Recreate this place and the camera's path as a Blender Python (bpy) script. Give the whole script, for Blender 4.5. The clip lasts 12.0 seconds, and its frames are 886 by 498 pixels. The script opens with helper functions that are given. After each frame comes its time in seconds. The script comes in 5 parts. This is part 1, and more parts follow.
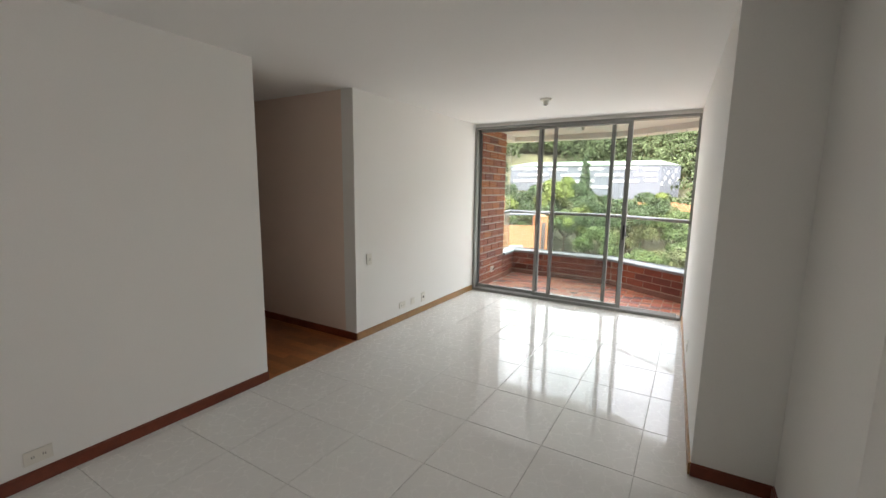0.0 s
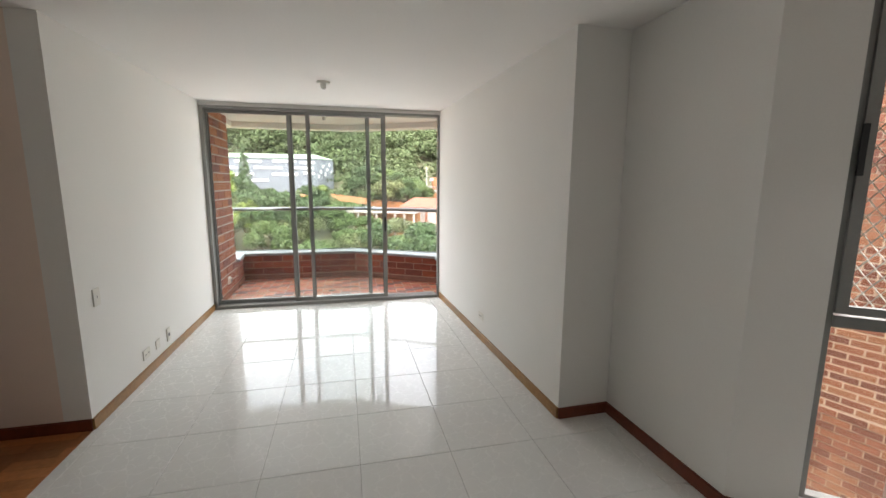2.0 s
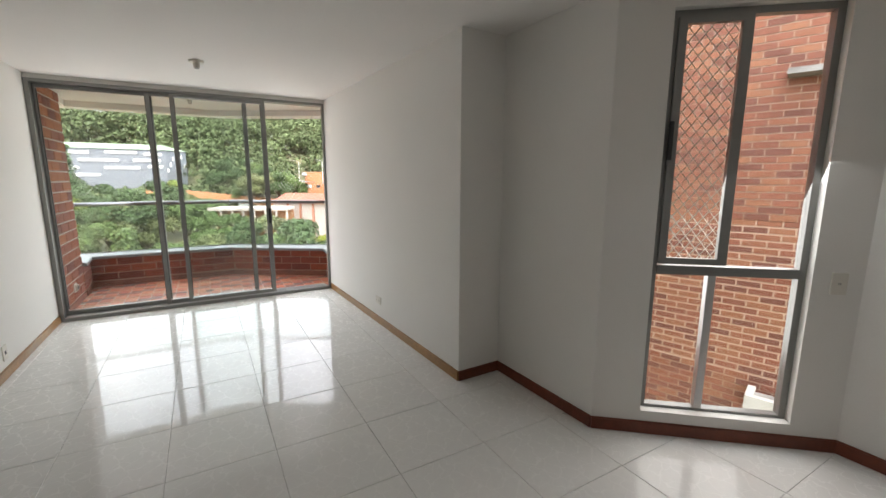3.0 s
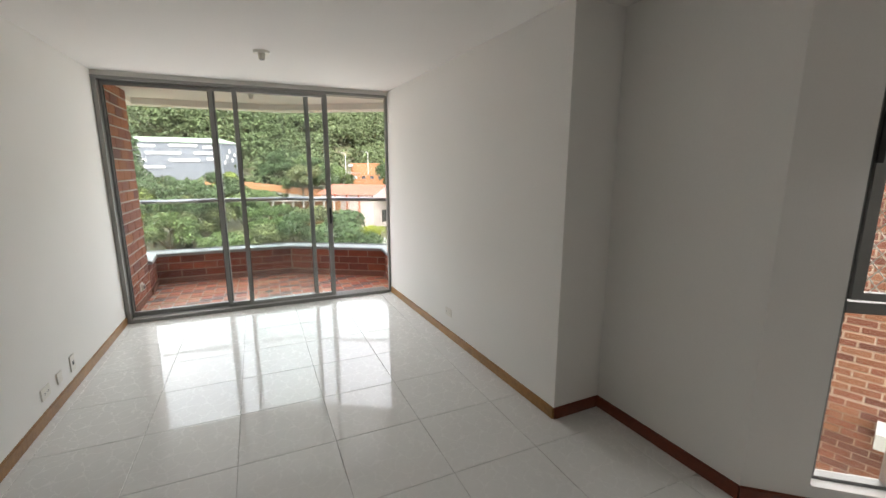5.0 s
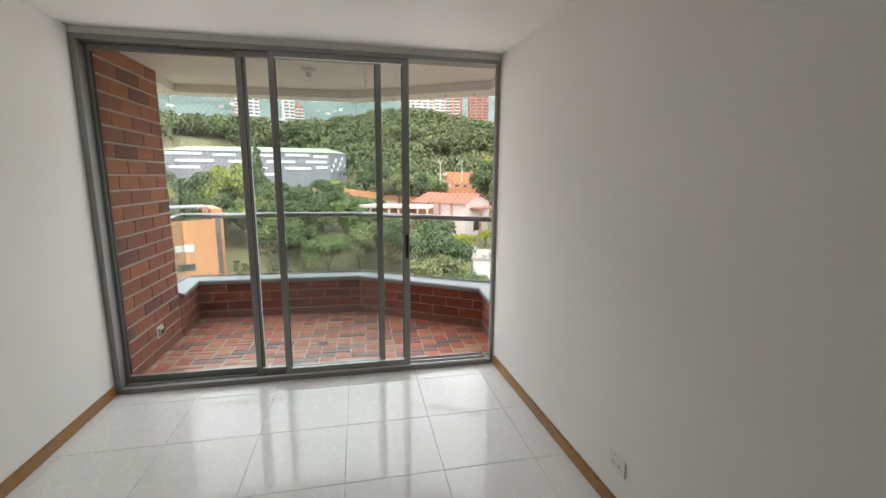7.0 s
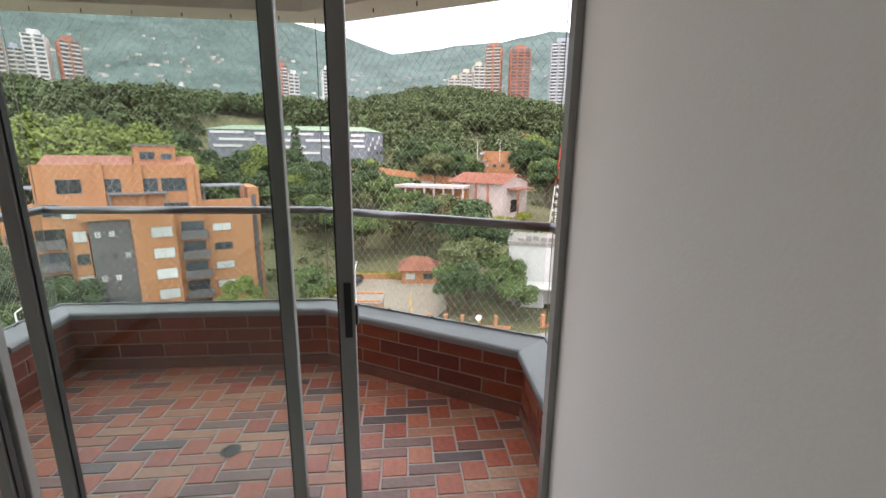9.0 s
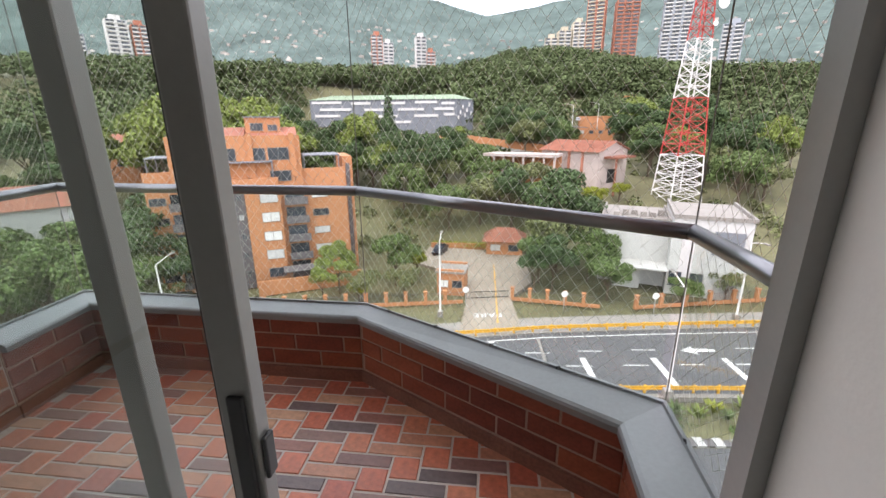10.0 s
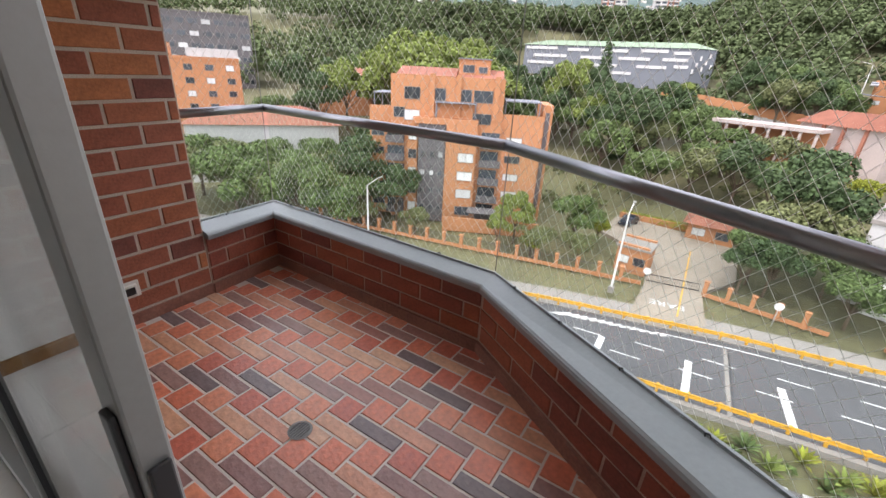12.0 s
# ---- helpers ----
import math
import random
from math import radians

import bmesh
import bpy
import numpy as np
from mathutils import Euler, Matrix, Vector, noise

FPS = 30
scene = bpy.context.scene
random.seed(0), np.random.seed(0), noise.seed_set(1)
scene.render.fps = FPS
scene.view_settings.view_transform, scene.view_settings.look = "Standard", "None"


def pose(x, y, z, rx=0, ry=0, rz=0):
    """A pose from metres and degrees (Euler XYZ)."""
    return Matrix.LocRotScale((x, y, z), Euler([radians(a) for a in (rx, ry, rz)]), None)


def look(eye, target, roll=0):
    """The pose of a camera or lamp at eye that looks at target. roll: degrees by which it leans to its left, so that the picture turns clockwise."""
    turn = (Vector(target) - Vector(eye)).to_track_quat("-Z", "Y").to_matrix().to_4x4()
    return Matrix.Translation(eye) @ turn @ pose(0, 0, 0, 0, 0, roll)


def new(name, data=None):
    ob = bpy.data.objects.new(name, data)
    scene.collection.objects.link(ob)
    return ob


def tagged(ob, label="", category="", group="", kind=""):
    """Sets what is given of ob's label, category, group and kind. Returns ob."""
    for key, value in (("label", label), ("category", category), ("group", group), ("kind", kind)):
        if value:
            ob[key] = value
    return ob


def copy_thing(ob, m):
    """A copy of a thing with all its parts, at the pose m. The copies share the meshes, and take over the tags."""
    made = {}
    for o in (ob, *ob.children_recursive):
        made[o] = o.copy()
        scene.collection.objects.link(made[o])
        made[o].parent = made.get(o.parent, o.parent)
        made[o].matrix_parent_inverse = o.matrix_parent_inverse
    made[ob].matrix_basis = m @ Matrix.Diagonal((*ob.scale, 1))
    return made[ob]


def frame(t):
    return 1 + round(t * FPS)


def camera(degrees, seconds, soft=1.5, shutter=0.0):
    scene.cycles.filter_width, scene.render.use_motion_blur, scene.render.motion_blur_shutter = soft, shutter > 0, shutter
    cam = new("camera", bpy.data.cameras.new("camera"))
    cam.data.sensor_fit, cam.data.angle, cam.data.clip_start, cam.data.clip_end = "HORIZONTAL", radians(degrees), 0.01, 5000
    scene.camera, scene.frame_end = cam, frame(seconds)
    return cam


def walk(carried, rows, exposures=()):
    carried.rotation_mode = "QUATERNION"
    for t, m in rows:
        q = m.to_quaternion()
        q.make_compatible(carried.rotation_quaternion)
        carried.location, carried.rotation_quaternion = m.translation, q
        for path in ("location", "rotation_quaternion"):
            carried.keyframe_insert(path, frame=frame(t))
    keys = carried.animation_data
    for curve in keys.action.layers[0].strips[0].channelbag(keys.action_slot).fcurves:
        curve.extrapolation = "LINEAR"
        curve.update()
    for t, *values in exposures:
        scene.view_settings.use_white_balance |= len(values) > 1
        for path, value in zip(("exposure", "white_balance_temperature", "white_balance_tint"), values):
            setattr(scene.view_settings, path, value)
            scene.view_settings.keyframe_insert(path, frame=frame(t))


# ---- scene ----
cam = camera(93.5, 12.0)
PATH = [
    (0, (2.801, -5.632, 1.553), (1.79, -3.931, 1.257), 0.8),
    (0.5, (2.544, -5.484, 1.543), (1.77, -3.662, 1.254), 1.1),
    (1, (2.175, -5.504, 1.537), (1.681, -3.591, 1.227), 0.8),
    (1.5, (1.834, -5.504, 1.515), (1.746, -3.532, 1.197), 0.2),
    (2, (1.576, -5.447, 1.544), (2.031, -3.525, 1.231), 0.3),
    (2.5, (1.481, -5.575, 1.474), (2.458, -3.857, 1.167), 0.1),
    (4.5, (1.069, -5.43, 1.55), (2.025, -3.717, 1.157), -0.3),
    (5, (1.298, -5.03, 1.558), (2.1, -3.237, 1.18), -0.0),
    (5.5, (1.442, -4.596, 1.549), (2.111, -2.745, 1.195), 0.4),
    (6, (1.579, -4.148, 1.539), (2.104, -2.247, 1.204), 0.5),
    (6.5, (1.664, -3.642, 1.545), (2.085, -1.715, 1.21), 0.4),
    (7, (1.719, -3.191, 1.542), (2.116, -1.261, 1.203), 0.4),
    (7.5, (1.86, -2.685, 1.535), (2.22, -0.746, 1.202), 0.3),
    (9.5, (2.334, -0.9, 1.482), (2.414, 1.037, 0.992), 0.2),
    (10, (2.42, -0.497, 1.464), (2.235, 1.409, 0.888), -0.4),
    (10.5, (2.475, -0.165, 1.445), (1.93, 1.606, 0.692), 0.4),
    (11, (2.475, 0.012, 1.43), (1.693, 1.646, 0.582), 1.7),
    (11.5, (2.487, -0.017, 1.443), (1.554, 1.53, 0.585), 2.6),
    (12, (2.53, -0.136, 1.446), (1.589, 1.434, 0.641), 3.2),
]
EXPOSURE = [(0.0, 1.52, 6700, 12), (2.0, 1.5, 6700, 12), (2.5, 1.25, 6700, 12), (4.5, 1.32, 6700, 12), (6.5, 0.97, 6700, 12), (7.7, 0.6, 6700, 13), (9.4, 0.15, 6600, 16), (12.0, 0.2, 6500, 17)]
SKY, SUN, DAY_BALCONY, DAY_SIDE = 0.32, 1.2, 9, 7
walk(cam, [(t, look(eye, at, roll)) for t, eye, at, roll in PATH], EXPOSURE)

# ---- world, sun, daylight ----
world = bpy.data.worlds.new("sky")
scene.world = world
world.use_nodes = True
wn = world.node_tree.nodes
wl = world.node_tree.links
sky = wn.new("ShaderNodeTexSky")
sky.sky_type = 'NISHITA'
sky.sun_disc = False
sky.sun_elevation = radians(60)
sky.sun_rotation = radians(200)
sky.air_density, sky.dust_density, sky.ozone_density = 1.0, 3.0, 1.0
tc = wn.new("ShaderNodeTexCoord")
cl = wn.new("ShaderNodeTexNoise")
cl.inputs["Scale"].default_value, cl.inputs["Detail"].default_value, cl.inputs["Roughness"].default_value = 2.6, 7, 0.55
ramp = wn.new("ShaderNodeValToRGB")
ramp.color_ramp.elements[0].position, ramp.color_ramp.elements[0].color = 0.38, (0.45, 0.45, 0.45, 1)
ramp.color_ramp.elements[1].position, ramp.color_ramp.elements[1].color = 0.62, (1, 1, 1, 1)
cloud = wn.new("ShaderNodeMix")
cloud.data_type = 'RGBA'
cloud.inputs[7].default_value = (9.5, 9.8, 10.4, 1)
wl.new(tc.outputs["Generated"], cl.inputs["Vector"])
wl.new(cl.outputs["Fac"], ramp.inputs[0])
wl.new(ramp.outputs[0], cloud.inputs[0])
wl.new(sky.outputs[0], cloud.inputs[6])
wl.new(cloud.outputs[2], wn["Background"].inputs[0])
wn["Background"].inputs[1].default_value = SKY

sun = new("sun", bpy.data.lights.new("sun", 'SUN'))
sun.data.energy, sun.data.angle, sun.data.color = SUN, radians(8), (1, 0.95, 0.88)
sun.matrix_world = look((0, 0, 50), (0.15, 0.36, 50 - 0.9))


def daylight(name, eye, at, w, h, power):
    ob = new(name, bpy.data.lights.new(name, 'AREA'))
    ob.data.shape, ob.data.size, ob.data.size_y, ob.data.energy = 'RECTANGLE', w, h, power
    ob.data.color = (0.95, 0.98, 1.0)
    ob.matrix_world = look(eye, at)
    return ob


daylight("daylight_balcony", (1.4, 0.12, 1.25), (1.4, -3, 0.9), 2.6, 2.2, DAY_BALCONY)
daylight("daylight_side", (3.98, -4.36, 1.2), (3.2, -5.3, 0.6), 0.7, 2.0, DAY_SIDE)


# ---- materials ----
def mat(name, base, rough=0.6, metal=0.0, vary=0.12, scale=4.0, fine=60.0, bump=0.15, island=0.0, piece=0.0, spec=0.5, transl=0.0):
    m = bpy.data.materials.new(name)
    m.use_nodes = True
    n, l = m.node_tree.nodes, m.node_tree.links
    b = n["Principled BSDF"]
    b.inputs["Roughness"].default_value, b.inputs["Metallic"].default_value = rough, metal
    b.inputs["Specular IOR Level"].default_value = spec
    co = n.new("ShaderNodeTexCoord")
    big, small = n.new("ShaderNodeTexNoise"), n.new("ShaderNodeTexNoise")
    for t, s in ((big, scale), (small, fine)):
        t.inputs["Scale"].default_value, t.inputs["Detail"].default_value = s, 5
        l.new(co.outputs["Object"], t.inputs["Vector"])
    add = n.new("ShaderNodeMath")
    add.operation = 'ADD'
    l.new(big.outputs["Fac"], add.inputs[0])
    l.new(small.outputs["Fac"], add.inputs[1])
    val = n.new("ShaderNodeMapRange")
    val.inputs[1].default_value, val.inputs[2].default_value = 0.6, 1.4
    val.inputs[3].default_value, val.inputs[4].default_value = 1 - vary, 1 + vary
    l.new(add.outputs[0], val.inputs[0])
    out = val.outputs[0]
    if island or piece:
        src = n.new("ShaderNodeNewGeometry").outputs["Random Per Island"] if island else n.new("ShaderNodeObjectInfo").outputs["Random"]
        k = island or piece
        rg = n.new("ShaderNodeMapRange")
        rg.inputs[3].default_value, rg.inputs[4].default_value = 1 - k, 1 + k
        l.new(src, rg.inputs[0])
        mu = n.new("ShaderNodeMath")
        mu.operation = 'MULTIPLY'
        l.new(out, mu.inputs[0])
        l.new(rg.outputs[0], mu.inputs[1])
        out = mu.outputs[0]
    hs = n.new("ShaderNodeHueSaturation")
    hs.inputs["Color"].default_value = (*base, 1)
    l.new(out, hs.inputs["Value"])
    l.new(hs.outputs[0], b.inputs["Base Color"])
    if bump:
        bp = n.new("ShaderNodeBump")
        bp.inputs["Strength"].default_value, bp.inputs["Distance"].default_value = bump, 0.01
        l.new(small.outputs["Fac"], bp.inputs["Height"])
        l.new(bp.outputs[0], b.inputs["Normal"])
    return m


def piece_mat(name, colours, rough, fine=70, bump=0.4, vary=0.18, island=False):
    """Fired clay in several colours, one to a piece."""
    m = mat(name, colours[0], rough, vary=vary, scale=9, fine=fine, bump=bump)
    n, l = m.node_tree.nodes, m.node_tree.links
    src = n.new("ShaderNodeNewGeometry").outputs["Random Per Island"] if island else n.new("ShaderNodeObjectInfo").outputs["Random"]
    r = n.new("ShaderNodeValToRGB")
    r.color_ramp.interpolation = 'CONSTANT'
    while len(r.color_ramp.elements) < len(colours):
        r.color_ramp.elements.new(0.5)
    for k, (e, c) in enumerate(zip(r.color_ramp.elements, colours)):
        e.position, e.color = k / len(colours), (*c, 1)
    l.new(src, r.inputs[0])
    l.new(r.outputs[0], n["Hue/Saturation/Value"].inputs["Color"])
    return m


def glass_mat(name, tint=(0.96, 0.98, 0.97), gloss=0.07):
    m = bpy.data.materials.new(name)
    m.use_nodes = True
    n, l = m.node_tree.nodes, m.node_tree.links
    n.remove(n["Principled BSDF"])
    tr, gl, mix = n.new("ShaderNodeBsdfTransparent"), n.new("ShaderNodeBsdfGlossy"), n.new("ShaderNodeMixShader")
    tr.inputs[0].default_value, gl.inputs["Roughness"].default_value = (*tint, 1), 0.01
    fr = n.new("ShaderNodeLayerWeight")
    pw, ma = n.new("ShaderNodeMath"), n.new("ShaderNodeMath")
    pw.operation, ma.operation = 'POWER', 'MULTIPLY_ADD'
    pw.inputs[1].default_value, ma.inputs[1].default_value, ma.inputs[2].default_value = 5, 0.9, 0.035
    l.new(fr.outputs["Facing"], pw.inputs[0])
    l.new(pw.outputs[0], ma.inputs[0])
    l.new(ma.outputs[0], mix.inputs[0])
    l.new(tr.outputs[0], mix.inputs[1])
    l.new(gl.outputs[0], mix.inputs[2])
    l.new(mix.outputs[0], n["Material Output"].inputs[0])
    return m


PAINT = mat("white_paint", (0.80, 0.785, 0.75), 0.75, vary=0.025, scale=1.5, fine=120, bump=0.06)
# Warm light bounced off the hall parquet is put into this wall colour.
HALL_BOUNCE = mat("bounce_tinted_paint", (0.80, 0.66, 0.57), 0.7, vary=0.03, scale=1.5, fine=120, bump=0.06)
CEIL = mat("ceiling_paint", (0.82, 0.80, 0.77), 0.8, vary=0.02, scale=1.2, fine=90, bump=0.05)
GROUT = mat("tile_grout", (0.52, 0.50, 0.47), 0.8, fine=200)
HONEY = mat("honey_wood", (0.30, 0.15, 0.045), 0.4, vary=0.3, scale=3, fine=40)
REDWOOD = mat("red_brown_wood", (0.16, 0.035, 0.015), 0.35, vary=0.25, scale=3, fine=40)
PARQUET = mat("parquet_wood", (0.36, 0.14, 0.045), 0.3, vary=0.25, scale=5, fine=30, piece=0.3)
ALU = mat("grey_aluminium", (0.26, 0.26, 0.25), 0.42, 0.5, vary=0.05, fine=90, bump=0.03)
ALU_LIGHT = mat("pale_aluminium", (0.55, 0.55, 0.55), 0.4, 0.7, vary=0.05, bump=0.03)
RAIL = mat("brushed_steel", (0.25, 0.25, 0.26), 0.3, 0.9, vary=0.05, bump=0.02)
LEDGE = mat("grey_painted_metal", (0.26, 0.27, 0.272), 0.42, 0.3, vary=0.08, scale=6, bump=0.04)
BLACK = mat("black_plastic", (0.015, 0.015, 0.016), 0.4, bump=0)
PLASTIC = mat("ivory_plastic", (0.72, 0.69, 0.62), 0.4, bump=0, vary=0.03)
GLASS = glass_mat("clear_glass")
GLASS_RAIL = glass_mat("balustrade_glass", (0.93, 0.96, 0.94))
CORD = mat("white_nylon_cord", (0.75, 0.73, 0.68), 0.7, bump=0)
MORTAR = mat("grey_mortar", (0.55, 0.47, 0.39), 0.9, fine=150, bump=0.5)
BRICK = piece_mat("red_brick", [(0.33, 0.105, 0.047), (0.27, 0.08, 0.042), (0.40, 0.14, 0.052), (0.18, 0.058, 0.04), (0.30, 0.093, 0.05)], 0.8, vary=0.3)
# Shade on the parapet's inner side, put into darker brick and mortar colours.
BRICK_SHADE = piece_mat("shaded_red_brick", [(0.27, 0.07, 0.037), (0.23, 0.058, 0.034), (0.31, 0.085, 0.04), (0.19, 0.05, 0.033)], 0.75, vary=0.3)
MORTAR_SHADE = mat("shaded_mortar", (0.42, 0.30, 0.23), 0.9, vary=0.3, scale=5, fine=150, bump=0.5)
CLAY_SKIRT = mat("worn_clay_skirting", (0.26, 0.115, 0.08), 0.6, vary=0.35, scale=6, fine=60, bump=0.3)
BRICK_PALE = piece_mat("pale_red_brick", [(0.20, 0.074, 0.038), (0.16, 0.053, 0.029), (0.22, 0.09, 0.046), (0.12, 0.04, 0.024), (0.19, 0.065, 0.035)], 0.85)
BRICK_PALE_S = piece_mat("pale_red_brick_wall", [(0.20, 0.074, 0.038), (0.16, 0.053, 0.029), (0.22, 0.09, 0.046), (0.12, 0.04, 0.024), (0.19, 0.065, 0.035)], 0.85, island=True)
MORTAR_PALE = mat("pale_mortar", (0.42, 0.31, 0.24), 0.9, fine=150, bump=0.5)
CLAY_RED = piece_mat("red_clay_tile", [(0.56, 0.155, 0.085), (0.62, 0.22, 0.12), (0.50, 0.13, 0.08), (0.60, 0.18, 0.10)], 0.3, fine=40, vary=0.3)
CLAY_TAN = piece_mat("tan_and_dark_clay_tile", [(0.58, 0.29, 0.17), (0.53, 0.23, 0.14), (0.60, 0.34, 0.21), (0.55, 0.25, 0.15)], 0.3, fine=40, vary=0.3)
CLAY_DARK = piece_mat("dark_clay_tile", [(0.27, 0.14, 0.12), (0.34, 0.15, 0.115), (0.17, 0.12, 0.115), (0.30, 0.17, 0.14)], 0.3, fine=40, vary=0.3)
FLOOR_GROUT = mat("floor_grout", (0.60, 0.53, 0.47), 0.9, fine=150)


def floor_tile_mat():
    """Polished white porcelain with a faint veined figure that shows in its gloss."""
    m = mat("white_porcelain_tile", (0.72, 0.71, 0.68), 0.05, vary=0.03, scale=2, fine=30, bump=0, spec=0.27)
    n, l = m.node_tree.nodes, m.node_tree.links
    b = n["Principled BSDF"]
    co = n["Texture Coordinate"]
    wob = n.new("ShaderNodeTexNoise")
    wob.inputs["Scale"].default_value = 9
    mx = n.new("ShaderNodeMix")
    mx.data_type = 'RGBA'
    mx.inputs[0].default_value = 0.12
    l.new(co.outputs["Object"], wob.inputs["Vector"])
    l.new(co.outputs["Object"], mx.inputs[6])
    l.new(wob.outputs["Color"], mx.inputs[7])
    v = n.new("ShaderNodeTexVoronoi")
    v.feature = 'DISTANCE_TO_EDGE'
    v.inputs["Scale"].default_value = 12
    l.new(mx.outputs[2], v.inputs["Vector"])
    r = n.new("ShaderNodeMapRange")
    r.inputs[1].default_value, r.inputs[2].default_value = 0.02, 0.07
    r.inputs[3].default_value, r.inputs[4].default_value = 0.28, 0.045
    l.new(v.outputs["Distance"], r.inputs[0])
    l.new(r.outputs[0], b.inputs["Roughness"])
    return m


TILE = floor_tile_mat()


# ---- building helpers ----
def box(bm, x0, x1, y0, y1, z0, z1, bevel=0.0):
    vs = [bm.verts.new(p) for p in ((x0, y0, z0), (x1, y0, z0), (x1, y1, z0), (x0, y1, z0), (x0, y0, z1), (x1, y0, z1), (x1, y1, z1), (x0, y1, z1))]
    fs = [bm.faces.new([vs[i] for i in f]) for f in ((3, 2, 1, 0), (4, 5, 6, 7), (0, 1, 5, 4), (1, 2, 6, 5), (2, 3, 7, 6), (3, 0, 4, 7))]
    if bevel:
        bmesh.ops.bevel(bm, geom=list({e for f in fs for e in f.edges}), offset=bevel, segments=2, affect='EDGES', profile=0.5)
    return bm


def prism(bm, pts, z0, z1):
    a = sum(p[0] * q[1] - q[0] * p[1] for p, q in zip(pts, pts[1:] + pts[:1]))
    if a < 0:
        pts = pts[::-1]
    lo, hi = [bm.verts.new((*p, z0)) for p in pts], [bm.verts.new((*p, z1)) for p in pts]
    bm.faces.new(lo[::-1]), bm.faces.new(hi)
    for i in range(len(pts)):
        j = (i + 1) % len(pts)
        bm.faces.new((lo[i], lo[j], hi[j], hi[i]))
    return bm


def tube(bm, a, b, r, r2=None, n=10):
    a, b = Vector(a), Vector(b)
    q = (b - a).to_track_quat('Z', 'Y')
    rings = []
    for p, rad in ((a, r), (b, r if r2 is None else r2)):
        rings.append([bm.verts.new(p + q @ Vector((rad * math.cos(6.28319 * k / n), rad * math.sin(6.28319 * k / n), 0))) for k in range(n)])
    for k in range(n):
        bm.faces.new((rings[0][k], rings[0][(k + 1) % n], rings[1][(k + 1) % n], rings[1][k]))
    bm.faces.new(rings[0][::-1]), bm.faces.new(rings[1])
    return bm


def mesh_of(name, bm, material):
    me = bpy.data.meshes.new(name)
    bm.to_mesh(me)
    bm.free()
    me.materials.append(material)
    return me


def part(name, bm, material, parent=None, label=""):
    ob = new(name, mesh_of(name, bm, material))
    ob.parent = parent
    return tagged(ob, label)


def thing(name, label, category, m=None, group="", kind=""):
    ob = new(name)
    ob.matrix_basis = m or Matrix()
    return tagged(ob, label, category, group, kind)


def structure(name, bm, material, label, category):
    return tagged(part(name, bm, material), label, category, kind="structure")


B = bmesh.new

# ---- room shell ----
H = 2.45          # ceiling height
structure("wall_west", box(B(), -0.15, 0, -2.60, 0.0, -0.05, H), PAINT, "plain white painted wall of the living room", "wall")
structure("wall_west_rear", box(B(), -0.15, 0.0, -8.0, -3.635, -0.05, H), PAINT, "plain white painted wall beside the hall opening", "wall")
structure("wall_hall_north", box(B(), -3.2, -0.15, -2.60, -2.45, -0.05, H), HALL_BOUNCE, "wall in the shaded hall, coloured warm for light bounced off the parquet", "wall")
structure("wall_hall_south", box(B(), -3.2, -0.15, -3.785, -3.635, -0.05, H), HALL_BOUNCE, "wall in the shaded hall, coloured warm for light bounced off the parquet", "wall")
structure("wall_hall_end", box(B(), -3.35, -3.2, -3.785, -2.45, -0.05, H), HALL_BOUNCE, "end wall of the hall, coloured warm for light bounced off the parquet", "wall")
structure("wall_east", prism(B(), [(2.81, 0), (3.45, 0), (3.45, -3.12), (2.915, -3.13)], -0.05, H), PAINT, "white painted wall ending in a pillar corner", "wall")
structure("wall_recess", prism(B(), [(3.28, -3.125), (3.45, -3.12), (3.45, -3.9), (3.3, -4.02)], -0.05, H), PAINT, "white painted recessed wall", "wall")
structure("wall_dining_east", box(B(), 4.28, 4.43, -8.0, -4.83, -0.05, H), PAINT, "white painted wall of the dining corner", "wall")
structure("wall_south", box(B(), -0.15, 4.43, -8.15, -8.0, -0.05, H), PAINT, "white painted rear wall", "wall")
structure("ceiling", prism(B(), [(-3.35, -8.15), (4.6, -8.15), (4.6, -4.7), (3.6, -3.9), (3.6, 0.09), (-3.35, 0.09)], H, H + 0.2), CEIL, "smooth white painted ceiling", "ceiling")

# slanting wall with the tall side window; local x runs along the wall
WD = Vector((0.98, -0.83, 0)).normalized()
WLEN = math.hypot(0.98, 0.83)
WM = Matrix.Translation((3.3, -4.02, 0)) @ Matrix.Rotation(math.atan2(WD.y, WD.x), 4, 'Z')
wall = B()
S0, S1, Z0, Z1 = 0.27, 1.05, 0.13, 2.33
box(wall, -0.0, S0, 0, 0.15, -0.05, H)
box(wall, S1, WLEN, 0, 0.15, -0.05, H)
box(wall, S0, S1, 0, 0.15, -0.05, Z0)
box(wall, S0, S1, 0, 0.15, Z1, H)
slant = structure("wall_window", wall, PAINT, "slanting white wall with a tall narrow window", "wall")
slant.matrix_basis = WM


